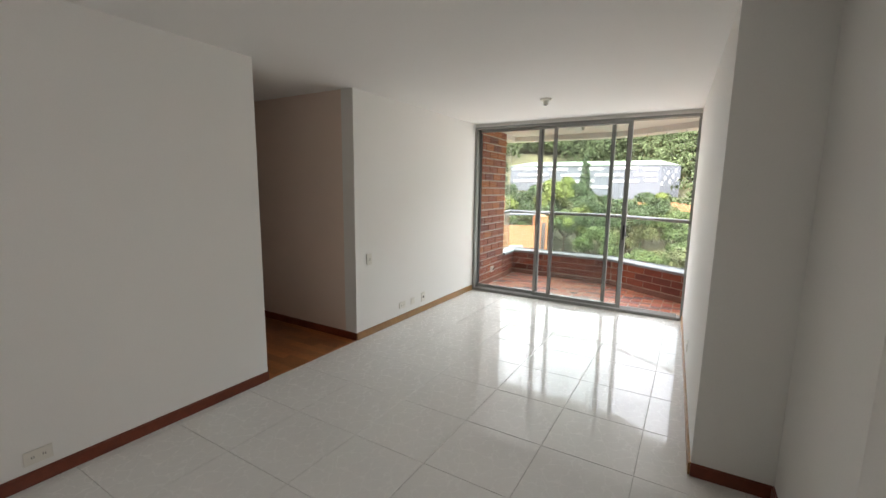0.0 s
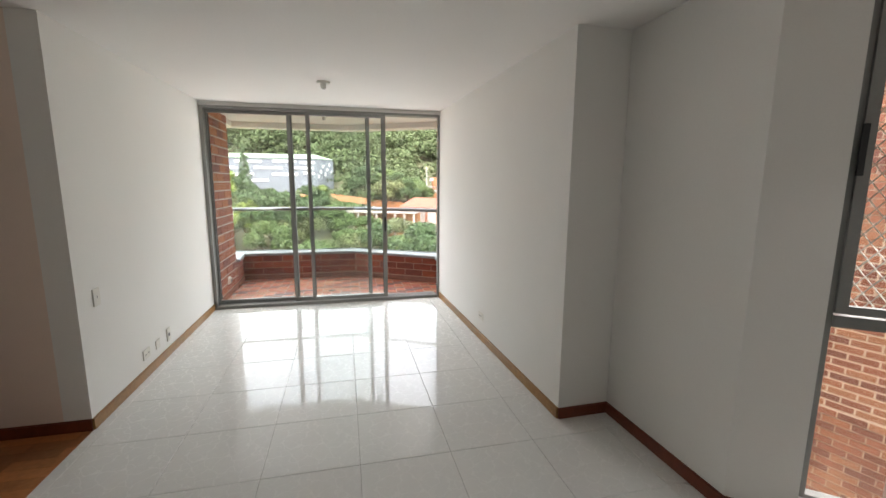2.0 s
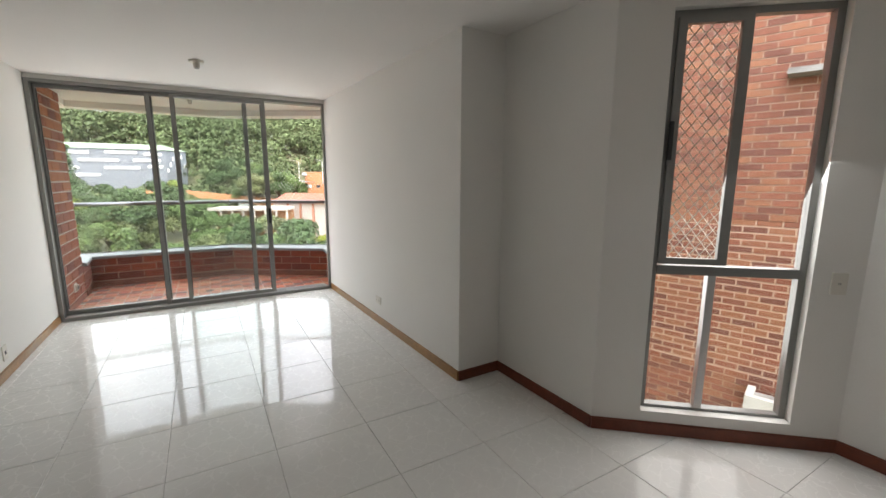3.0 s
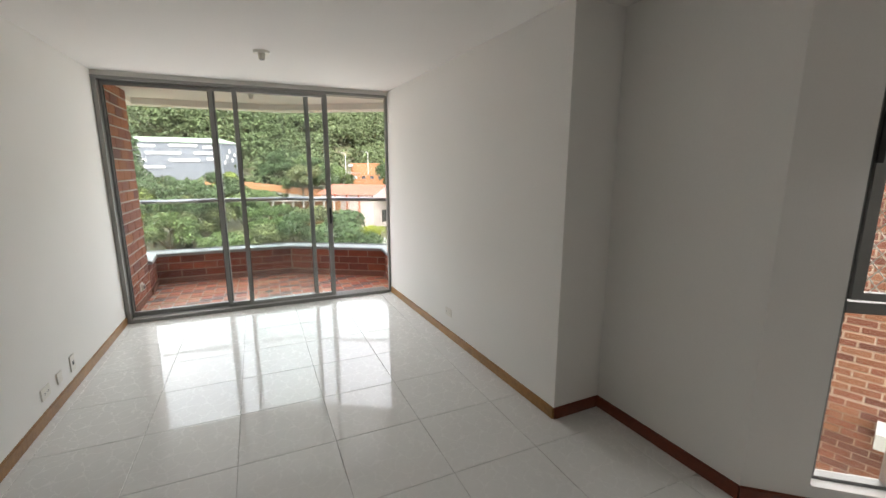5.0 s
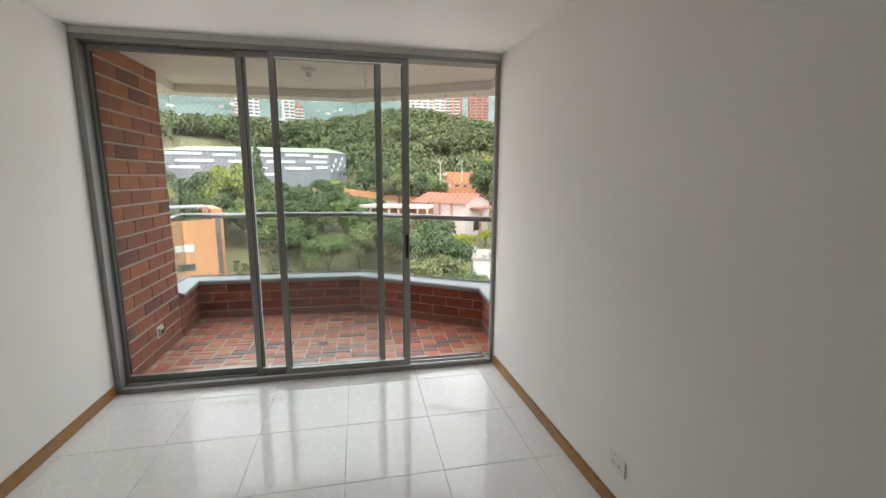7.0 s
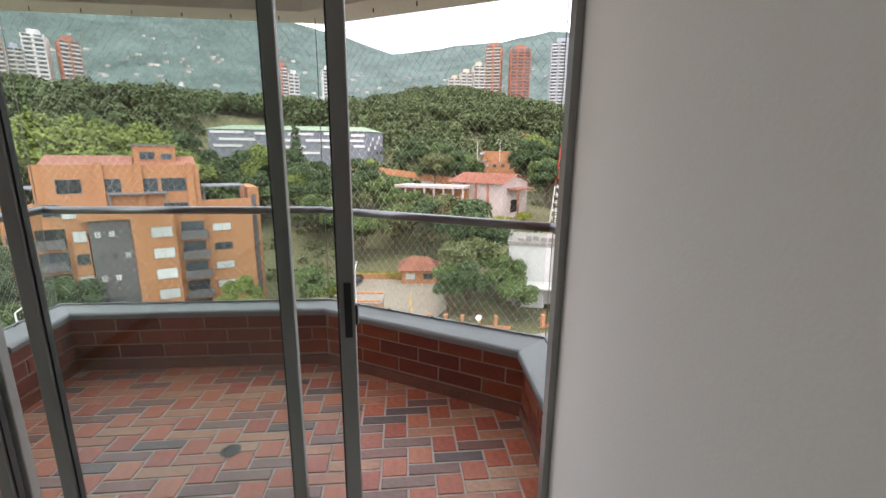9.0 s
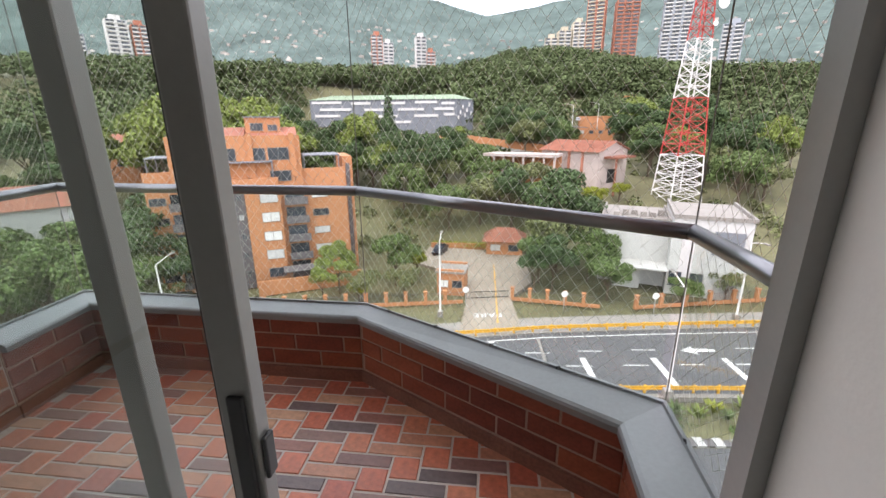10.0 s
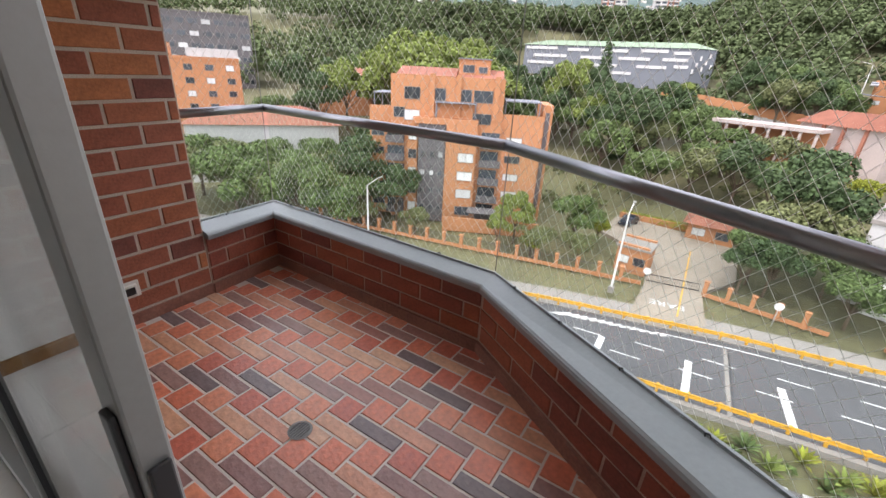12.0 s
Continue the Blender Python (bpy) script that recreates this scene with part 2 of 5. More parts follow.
def side_window():
    w = thing("window_1", "tall narrow aluminium window with four panes", "window", WM, kind="structure")
    f = B()
    y0, y1 = 0.05, 0.10
    box(f, S0, S0 + 0.035, y0, y1, Z0, Z1)
    box(f, S1 - 0.035, S1, y0, y1, Z0, Z1)
    box(f, S0 + 0.035, S1 - 0.035, y0, y1, Z0, Z0 + 0.03)
    box(f, S0 + 0.035, S1 - 0.035, y0, y1, Z1 - 0.035, Z1)
    box(f, S0 + 0.035, S1 - 0.035, y0 - 0.01, y1, 0.955, 1.005)
    part("window_frame", f, ALU, w)
    part("mullion", box(B(), 0.575, 0.615, y0, y1, Z0 + 0.03, 0.955), ALU_LIGHT, w, "pale lower mullion")
    sash = B()
    box(sash, S0 + 0.035, S0 + 0.075, y0 - 0.02, y0 + 0.01, 1.016, Z1 - 0.036)
    box(sash, 0.60, 0.65, y0 - 0.02, y0 + 0.01, 1.016, Z1 - 0.036)
    box(sash, S0 + 0.075, 0.60, y0 - 0.02, y0 + 0.01, 1.016, 1.05)
    box(sash, S0 + 0.075, 0.60, y0 - 0.02, y0 + 0.01, Z1 - 0.07, Z1 - 0.036)
    sh = part("sash", sash, ALU, w, "sliding aluminium sash")
    part("catch", box(B(), S0 + 0.028, S0 + 0.05, y0 - 0.035, y0 - 0.02, 1.58, 1.78, 0.003), BLACK, sh, "black sash catch")
    for a, b, c, d, y in ((S0 + 0.035, 0.575, Z0 + 0.03, 0.955, 0.075), (0.615, S1 - 0.035, Z0 + 0.03, 0.955, 0.075),
                          (S0 + 0.07, 0.61, 1.04, Z1 - 0.06, 0.045), (0.64, S1 - 0.035, 1.015, Z1 - 0.035, 0.075)):
        p = part("pane", box(B(), a, b, y, y + 0.004, c, d), GLASS, w)
        p.visible_shadow = False
    part("window_sill", box(B(), S0 + 0.002, S1 - 0.002, -0.01, 0.048, Z0 + 0.001, Z0 + 0.014), PAINT, w, "white painted sill")


side_window()


# ---- balcony door ----
def balcony_door():
    d = thing("door_1", "grey aluminium sliding balcony door standing open", "sliding door", kind="structure")
    f = B()
    TOP = 2.405
    box(f, 0.002, 0.04, -0.04, 0.09, 0.0, TOP)
    box(f, 2.782, 2.808, -0.012, 0.03, 0.0, TOP)
    box(f, 0.04, 2.782, -0.04, 0.09, 0.0, 0.035)
    box(f, 0.04, 2.782, -0.04, 0.09, TOP - 0.03, TOP)
    part("outer_frame", f, ALU, d)
    lips = B()
    for y in (-0.04, 0.02, 0.085):
        box(lips, 0.055, 2.745, y, y + 0.005, 0.036, 0.05)
    part("track", lips, ALU_LIGHT, d, "aluminium track ribs")

    def leaf(name, x0, x1, y, wl_, wr, label):
        l = B()
        z0, z1 = 0.04, TOP - 0.032
        box(l, x0, x0 + wl_, y, y + 0.035, z0, z1, 0.004)
        box(l, x1 - wr, x1, y, y + 0.035, z0, z1, 0.004)
        box(l, x0 + wl_, x1 - wr, y + 0.003, y + 0.032, z0, z0 + 0.052)
        box(l, x0 + wl_, x1 - wr, y + 0.003, y + 0.032, z1 - 0.035, z1)
        lf = part(name, l, ALU, d, label)
        p = part("pane", box(B(), x0 + wl_ - 0.01, x1 - wr + 0.01, y + 0.015, y + 0.02, z0 + 0.055, z1 - 0.035), GLASS, lf)
        p.visible_shadow = False
        g = B()
        box(g, x0 + wl_, x0 + wl_ + 0.006, y + 0.008, y + 0.028, z0 + 0.065, z1 - 0.045)
        box(g, x1 - wr - 0.006, x1 - wr, y + 0.008, y + 0.028, z0 + 0.065, z1 - 0.045)
        part("gasket", g, BLACK, lf, "black rubber gasket")
        return lf

    leaf("fixed_leaf", 0.041, 0.99, 0.045, 0.022, 0.058, "fixed glazed leaf")
    leaf("middle_leaf", 0.935, 1.91, 0.005, 0.04, 0.042, "middle glazed leaf")
    s = leaf("sliding_leaf", 1.152, 2.108, -0.035, 0.042, 0.05, "sliding leaf with a black handle")
    hd = B()
    box(hd, 2.075, 2.099, -0.043, -0.034, 0.924, 1.108, 0.003)
    part("handle", hd, BLACK, s, "black recessed pull")
    h2 = B()
    box(h2, 2.1085, 2.116, -0.03, -0.005, 0.96, 1.03, 0.003)
    part("lock", h2, BLACK, s, "black lock plate")


balcony_door()

structure("wall_lintel", box(B(), 0.0, 2.81, -0.02, 0.09, 2.406, 2.449), PAINT, "thin white strip of wall over the balcony door", "wall")

# ---- skirting ----
def skirt(name, p, q, material, label):
    p, q = Vector((*p, 0)), Vector((*q, 0))
    d = (q - p)
    b = B()
    box(b, 0, d.length, 0.0, 0.012, 0.001, 0.075)
    bmesh.ops.bevel(b, geom=[e for e in b.edges if all(v.co.z > 0.07 and v.co.y > 0.01 for v in e.verts)], offset=0.006, segments=2, affect='EDGES')
    ob = structure(name, b, material, label, "skirting")
    ob.matrix_basis = Matrix.Translation(p) @ Matrix.Rotation(math.atan2(d.y, d.x), 4, 'Z')
    return ob


hw, rw = "honey brown wooden skirting board", "dark red-brown wooden skirting board"
skirt("baseboard_west", (0, -0.045), (0, -2.60), HONEY, hw)
skirt("baseboard_west_rear", (0.0, -3.635), (0.0, -8), REDWOOD, rw)
skirt("baseboard_east", (2.915, -3.13), (2.81, -0.045), HONEY, hw)
skirt("baseboard_pillar", (3.28, -3.123), (2.915, -3.13), REDWOOD, rw)
skirt("baseboard_recess", (3.3, -4.02), (3.28, -3.125), REDWOOD, rw)
skirt("baseboard_window", (4.28, -4.85), (3.3, -4.02), REDWOOD, rw)
skirt("baseboard_dining", (4.28, -8), (4.28, -4.85), REDWOOD, rw)
skirt("baseboard_hall_north", (0.0, -2.60), (-3.2, -2.60), REDWOOD, rw)
skirt("baseboard_hall_south", (-3.2, -3.635), (0.0, -3.635), REDWOOD, rw)

# ---- balcony ----
IN = [(0.0, 1.15), (-0.03, 1.69), (1.73, 1.635), (2.98, 0.85), (2.93, 0.10)]      # inner face of the parapet
OUT = [(-0.17, 1.15), (-0.17, 1.81), (1.75, 1.76), (3.17, 0.95), (3.12, 0.10)]   # its outer face
CH, CL = 0.115, 0.30       # brick course height and brick pitch
ZF = -0.02                 # balcony floor


def facing(name, parent, p, q, z0, z1, material, thick=0.02, ch=CH, cl=CL, joint=0.017, phase=0.0):
    """Lays bricks in running bond on the upright face from p to q, proud of it on its left."""
    p, q = Vector((*p, 0)), Vector((*q, 0))
    d = q - p
    m = Matrix.Translation(p) @ Matrix.Rotation(math.atan2(d.y, d.x), 4, 'Z')
    cache, made = {}, 0
    rows = int(round((z1 - z0) / ch))
    for r in range(rows):
        x = -cl * (0.5 if r % 2 else 0.0) - cl * 0.13 - phase
        zz = z0 + r * ch
        while x < d.length - 0.03:
            a, b = max(x, 0), min(x + cl, d.length)
            x += cl
            if b - a < 0.04:
                continue
            size = round(b - a - joint, 3)
            if size not in cache:
                k = B()
                box(k, -size / 2, size / 2, 0, thick, -(ch - joint) / 2, (ch - joint) / 2)
                bmesh.ops.bevel(k, geom=[e for e in k.edges if all(v.co.y > thick * 0.9 for v in e.verts)], offset=0.004, segments=1, affect='EDGES')
                cache[size] = mesh_of(name, k, material)
            o = new(name, cache[size])
            o.parent = parent
            o.matrix_basis = m @ Matrix.Translation(((a + b) / 2, random.uniform(-0.002, 0.001), zz + ch / 2)) @ Matrix.Rotation(random.uniform(-0.004, 0.004), 4, 'Y')
            made += 1
    return made


col = structure("wall_balcony", prism(B(), [(-0.006, 0.0), (-0.006, 1.15), (-0.30, 1.15), (-0.30, 0.0)], -0.4, 2.454), MORTAR, "red brick side wall of the balcony", "wall")
par = B()
for i in range(4):
    prism(par, [IN[i], IN[i + 1], OUT[i + 1], OUT[i]], -0.4, 0.375)
par = structure("parapet", par, MORTAR_SHADE, "low red brick parapet round the balcony", "parapet")
structure("balcony_slab", prism(B(), [(-0.3, 0.0), (-0.3, 1.1), *OUT[1:], (3.1, 0.0)], -0.45, ZF - 0.012), FLOOR_GROUT, "mortar bed under the balcony tiles", "floor")
structure("balcony_soffit", prism(B(), [(-0.3, 0.09), (-0.3, 1.2), (-0.25, 1.9), (1.80, 1.88), (3.6, 0.85), (3.6, 0.09)], 2.455, 2.65), CEIL, "white painted balcony soffit", "ceiling")
beam = B()
BI = [(-0.02, 1.15), (-0.06, 1.68), (1.68, 1.64), (3.00, 0.83), (3.00, 0.10)]
BO = [(-0.25, 1.15), (-0.25, 1.9), (1.80, 1.88), (3.6, 0.85), (3.6, 0.10)]
for i in range(4):
    prism(beam, [BI[i], BI[i + 1], BO[i + 1], BO[i]], 2.375, 2.454)
structure("balcony_fascia", beam, CEIL, "white painted edge beam of the soffit", "beam")
structure("wall_balcony_east", box(B(), 3.0, 3.45, 0.0, 0.10, -0.4, 2.46), MORTAR, "brick return beside the balcony door", "wall")
structure("door_sill", box(B(), 0.0, 2.95, 0.09, 0.12, -0.4, 0.0), LEDGE, "grey sill of the balcony door", "sill")

ledge = thing("parapet_cap", "grey painted metal cap on the brick parapet", "coping")
for i in range(4):
    b = B()
    p, q, po, qo = [Vector((*v, 0)) for v in (IN[i], IN[i + 1], OUT[i], OUT[i + 1])]
    prof = ((-0.28, 0.37), (-0.28, 0.397), (-0.24, 0.408), (-0.16, 0.415), (0.70, 0.437), (0.72, 0.448), (0.80, 0.448), (0.80, 0.37))
    va = [b.verts.new(p + (po - p) * s + Vector((0, 0, z))) for s, z in prof]
    vb = [b.verts.new(q + (qo - q) * s + Vector((0, 0, z))) for s, z in prof]
    n = len(prof)
    for k in range(n):
        b.faces.new((va[k], va[(k + 1) % n], vb[(k + 1) % n], vb[k]))
    b.faces.new(va[::-1]), b.faces.new(vb)
    bmesh.ops.recalc_face_normals(b, faces=b.faces)
    part("cap_section", b, LEDGE, ledge)

# hand rail, glass and net
RL = [(-0.09, 1.17), (-0.14, 1.79), (1.735, 1.735), (3.12, 0.915), (3.10, 0.12)]
RZ = 1.113
rail = thing("handrail", "brushed steel handrail on a glass balustrade", "handrail")
for i in range(4):
    b = B()
    a, c = Vector((*RL[i], RZ)), Vector((*RL[i + 1], RZ))
    tube(b, a, c, 0.027, n=20)
    bmesh.ops.create_uvsphere(b, u_segments=16, v_segments=8, radius=0.027, matrix=Matrix.Translation(c))
    for f in b.faces:
        f.smooth = True
    part("rail_tube", b, RAIL, rail)
    d = (c - a).normalized()
    pn = B()
    L = (c - a).length
    box(pn, 0.03, L - 0.03, -0.004, 0.004, 0.445, RZ - 0.02)
    g = part("glass_panel", pn, GLASS_RAIL, rail, "clear glass panel")
    g.matrix_basis = Matrix.Translation((a.x, a.y, 0)) @ Matrix.Rotation(math.atan2(d.y, d.x), 4, 'Z')
    g.visible_shadow = False
    for k in range(max(1, int(L / 0.33))):
        hk = B()
        c0 = a + d * (0.2 + 0.33 * k)
        side = Vector((-d.y, d.x, 0)) * 0.03
        pts = [Vector((c0.x, c0.y, 0.442)) - side * 0.3 + Vector((0, 0, 0)), Vector((c0.x, c0.y, 0.457)) - side * 0.5, Vector((c0.x, c0.y, 0.465)) + d * 0.012 - side * 0.5, Vector((c0.x, c0.y, 0.454)) + d * 0.02 - side * 0.5]
        for u, v in zip(pts, pts[1:]):
            tube(hk, u, v, 0.0025, n=6)
        part("net_hook", hk, BLACK, rail, "small dark hook")

net = thing("safety_net", "white nylon safety net closing the balcony", "safety net")
for i in range(4):
    a, c = Vector((*RL[i], 0)), Vector((*RL[i + 1], 0))
    d = (c - a).normalized()
    nrm = Vector((d.y, -d.x, 0)) * -0.02
    L, z0, z1, step = (c - a).length, 0.445, 2.375, 0.055
    strands = B()
    slope = 1.25
    rng = random.Random(40 + i)
    hgt = z1 - z0
    for sgn in (1, -1):
        k = -hgt / slope if sgn > 0 else 0.0
        end = L if sgn > 0 else L + hgt / slope
        while k < end:
            pts = []
            nseg = int(hgt / (step * slope * 0.5))
            for j in range(nseg + 1):
                z = hgt * j / nseg
                x = k + sgn * z / slope
                if -0.001 <= x <= L + 0.001:
                    wob = 0.006 * math.sin(7 * x + 5 * z + i) + 0.004 * noise.noise((x * 6, z * 6, i))
                    pts.append(a + d * (x + wob) + nrm + Vector((0, 0, z0 + z + 0.007 * math.sin(9 * x + 3 * z))))
            for u, v in zip(pts, pts[1:]):
                q = (v - u).cross(nrm).normalized() * 0.0007
                w = nrm.normalized() * 0.0007
                vs = [strands.verts.new(e) for e in (u + q, u - q * 0.5 + w, u - q * 0.5 - w, v + q, v - q * 0.5 + w, v - q * 0.5 - w)]
                for x0, x1 in ((0, 1), (1, 2), (2, 0)):
                    strands.faces.new((vs[x0], vs[x1], vs[x1 + 3], vs[x0 + 3]))
            k += step
    part("net_panel", strands, CORD, net)
    wire = B()
    tube(wire, (c.x + nrm.x, c.y + nrm.y, 0.44), (c.x + nrm.x, c.y + nrm.y, 2.375), 0.003, n=6)
    part("corner_cord", wire, ALU, net, "grey corner cord")
    for k in range(int(L / 0.3)):
        e = B()
        pp = a + d * (0.15 + 0.3 * k) + nrm * 0.3
        tube(e, (pp.x, pp.y, 2.376), (pp.x, pp.y, 2.352), 0.004, n=6)
        part("eye_hook", e, BLACK, net, "small dark eye hook")


IRON = mat("dark_cast_iron", (0.20, 0.19, 0.18), 0.6, 0.3)


def drain():
    d = thing("floor_drain", "round dark metal grate set in the balcony tiles", "drain", pose(1.368, 0.696, ZF))
    b = B()
    for k in range(24):
        t0, t1 = 6.28319 * k / 24, 6.28319 * (k + 1) / 24
        for r0, r1 in ((0.042, 0.052),):
            v = [b.verts.new((r * math.cos(t), r * math.sin(t), z)) for r, t, z in ((r0, t0, 0.006), (r1, t0, 0.004), (r1, t1, 0.004), (r0, t1, 0.006))]
            b.faces.new(v)
    part("rim", b, IRON, d)
    part("well", tube(B(), (0, 0, 0.0005), (0, 0, 0.002), 0.045, n=20), BLACK, d, "dark well")
    for k in range(-3, 4):
        w = math.sqrt(0.044 ** 2 - (k * 0.012) ** 2)
        part("bar", box(B(), k * 0.012 - 0.003, k * 0.012 + 0.003, -w, w, 0.002, 0.006), IRON, d)


drain()


def outlet(name, m, dark=False, label="", cat="outlet", w=0.115, h=0.075, holes=2, material=None):
    o = thing(name, label, cat, m, group="wall plates")
    part("plate", box(B(), -w / 2, w / 2, 0, 0.009, -h / 2, h / 2, 0.003), material or PLASTIC, o)
    for k in range(holes):
        x = (k - (holes - 1) / 2) * 0.045
        part("socket", box(B(), x - 0.013, x + 0.013, 0.009, 0.0105, -0.014, 0.014), BLACK if dark else PLASTIC, o, "socket insert")
        s = B()
        box(s, x - 0.006, x - 0.003, 0.0105, 0.011, -0.006, 0.006)
        box(s, x + 0.003, x + 0.006, 0.0105, 0.011, -0.006, 0.006)
        part("slots", s, BLACK, o, "dark slots")
    return o


def on_wall(x, y, z, deg):
    return pose(x, y, z, 0, 0, deg)


WW = -90     # plates on the west wall look along +x
outlet("power_outlet", on_wall(0, -1.834, 0.186, WW), label="ivory double socket low on the white wall")
outlet("blank_plate", on_wall(0, -1.626, 0.186, WW), label="ivory blank plate low on the white wall", cat="wall plate", holes=0, w=0.075)
outlet("television_socket", on_wall(0, -1.40, 0.189, WW), label="ivory plate with a dark aerial socket", cat="wall plate", holes=1, w=0.075, h=0.115, dark=True)
outlet("light_switch", on_wall(0, -2.404, 0.807, WW), label="ivory switch plate beside the hall corner", cat="switch", holes=1, w=0.075, h=0.115)
outlet("power_outlet", on_wall(0, -5.0, 0.15, WW), label="ivory double socket above red-brown skirting")
outlet("power_outlet", on_wall(2.866, -1.66, 0.245, 92), label="ivory double socket on the long white wall")
ob = outlet("balcony_socket", on_wall(0.002, 0.68, 0.205, WW), label="beige boxed socket on the brick side wall", holes=0, w=0.12, h=0.10)
part("cover", box(B(), -0.04, 0.04, 0.009, 0.03, -0.035, 0.035, 0.005), PLASTIC, ob)
part("flap", box(B(), -0.028, 0.028, 0.03, 0.034, -0.022, 0.022), BLACK, ob, "dark flap")
sw = outlet("light_switch", WM @ pose(1.17, 0, 0.95, 0, 0, 180), label="cream switch plate on the window wall", cat="switch", holes=1, w=0.075, h=0.115)


def lampholder(x, y, z):
    o = thing("ceiling_lampholder", "white porcelain lampholder without a bulb on the ceiling", "lampholder", pose(x, y, z), group="bare lampholders")
    b = B()
    tube(b, (0, 0, 0), (0, 0, -0.018), 0.062, 0.055, n=28)
    part("base", b, PLASTIC, o)
    part("socket", tube(B(), (0, 0, -0.018), (0, 0, -0.062), 0.028, 0.023, n=20), PLASTIC, o)
    part("contact", tube(B(), (0, 0, -0.0615), (0, 0, -0.063), 0.017, n=16), BLACK, o, "dark socket mouth")


lampholder(1.425, -1.31, 2.45)
lampholder(1.34, 0.77, 2.455)

# ---- lightwell beyond the side window ----
LWX = 7.2
FACE = pose(7.2, -3.6, 0, 0, 0, 18) @ Matrix.Translation((-7.2, 3.6, 0))      # the far wall stands askew
back = structure("wall_lightwell", box(B(), LWX, LWX + 0.3, -12, -1.0, -4, 8), MORTAR_PALE, "sunlit pale red brick wall across the lightwell", "wall")
back.matrix_basis = FACE
structure("wall_lightwell_end", box(B(), 3.45, LWX, -1.2, -1.0, -4, 8), BRICK_PALE_S, "brick wall closing the lightwell", "wall")
PLANTER = mat("pale_cement", (0.42, 0.41, 0.39), 0.9, vary=0.15)
GRAVEL = mat("grey_gravel", (0.20, 0.19, 0.18), 0.95, vary=0.5, fine=90)
pl = thing("planter_box", "white concrete window box on the brick wall", "planter", FACE @ pose(LWX, -3.62, -1.2))
b = B()
box(b, -0.36, -0.28, -0.6, 0.36, 0, 0.16)
box(b, -0.28, 0, 0.28, 0.36, 0, 0.16)
box(b, -0.28, 0, -0.6, -0.52, 0, 0.16)
box(b, -0.28, 0, -0.52, 0.28, 0, 0.04)
part("trough", b, PLANTER, pl)
part("gravel", box(B(), -0.28, 0, -0.52, 0.28, 0.04, 0.09), GRAVEL, pl, "grey gravel")
sl = thing("concrete_lintel", "thin grey concrete shelf on the brick wall", "lintel", FACE @ pose(LWX, -3.6, 2.58))
part("slab", box(B(), -0.25, 0, -1.6, 0.35, 0, 0.06), GRAVEL, sl)

# net outside the upper sash
wnet = thing("safety_net", "white nylon safety net outside the tall window", "safety net", WM)
st = B()
for sgn in (1, -1):
    k = -1.4
    while k < 2.0:
        z0 = 1.02
        for j in range(26):
            x0, x1 = k + sgn * j * 0.05 / 1.3, k + sgn * (j + 1) * 0.05 / 1.3
            if S0 <= min(x0, x1) and max(x0, x1) <= 0.66:
                tube(st, (x0, 0.135, z0 + j * 0.05), (x1, 0.135, z0 + (j + 1) * 0.05), 0.003, n=3)
        k += 0.055
part("net_panel", st, CORD, wnet)

# ---- outdoors: ground, road ----
def mix(v, pts):
    return float(np.interp(v, [p[0] for p in pts], [p[1] for p in pts]))


def ground(x, y):
    e = y + 0.5 * max(0.0, -x - 30)
    h = mix(e, ((27, -21.6), (29, -20.4), (70, -20.3), (100, -12), (150, -7.5), (188, -4.5), (200, -2.5), (238, 4), (262, 21), (350, 30), (500, 38), (900, 75), (1500, 160)))
    h += 26 * math.exp(-((x - 55) / 75) ** 2) * mix(y, ((270, 0), (430, 1), (700, 1), (1200, 0)))
    return h + (0 if y < 75 else 1.2 * noise.noise((x * 0.03, y * 0.03, 0)))


GRASS = mat("dry_grass", (0.12, 0.115, 0.055), 0.95, vary=0.45, scale=0.08, fine=1.5, bump=0.3)
ASPHALT = mat("asphalt", (0.085, 0.085, 0.087), 0.9, vary=0.15, scale=0.15, fine=8, bump=0.1)
CONC = mat("weathered_concrete", (0.25, 0.23, 0.205), 0.9, vary=0.2, scale=0.4, fine=5, bump=0.2)
DRIVE = mat("worn_driveway", (0.27, 0.23, 0.18), 0.9, vary=0.2, scale=0.3, fine=5, bump=0.2)
WHITE = mat("white_road_paint", (0.70, 0.70, 0.68), 0.8, vary=0.15, scale=2, fine=12, bump=0)
YELLOW = mat("yellow_paint", (0.62, 0.33, 0.03), 0.6, vary=0.15, scale=1, fine=10, bump=0)
ORANGE = mat("orange_brick", (0.45, 0.205, 0.095), 0.9, vary=0.10, scale=0.6, fine=9, bump=0.2)
DARKBRICK = mat("dark_grey_brick", (0.13, 0.12, 0.12), 0.9, vary=0.12, scale=0.6, fine=8)
ROOFTILE = mat("clay_roof_tile", (0.27, 0.105, 0.065), 0.9, vary=0.3, scale=0.5, fine=6, island=0.2)
PANE = mat("dark_window_glass", (0.05, 0.06, 0.07), 0.12, vary=0.3, scale=0.3, bump=0, piece=0.5)
CURTAIN = mat("pale_blind", (0.62, 0.62, 0.60), 0.7, vary=0.1, piece=0.2, bump=0)
WHITEWALL = mat("white_render", (0.50, 0.49, 0.47), 0.85, vary=0.12, scale=0.3, fine=4)
PINK = mat("pale_pink_render", (0.47, 0.39, 0.35), 0.85, vary=0.15, scale=0.3, fine=4)
GREYCLAD = mat("grey_metal_cladding", (0.17, 0.18, 0.20), 0.6, vary=0.08, scale=0.2, fine=3)
GREENROOF = mat("green_metal_roof", (0.20, 0.27, 0.17), 0.7, vary=0.1, scale=0.1, fine=2)
MASTRED = mat("red_mast_paint", (0.45, 0.05, 0.04), 0.6, vary=0.1)
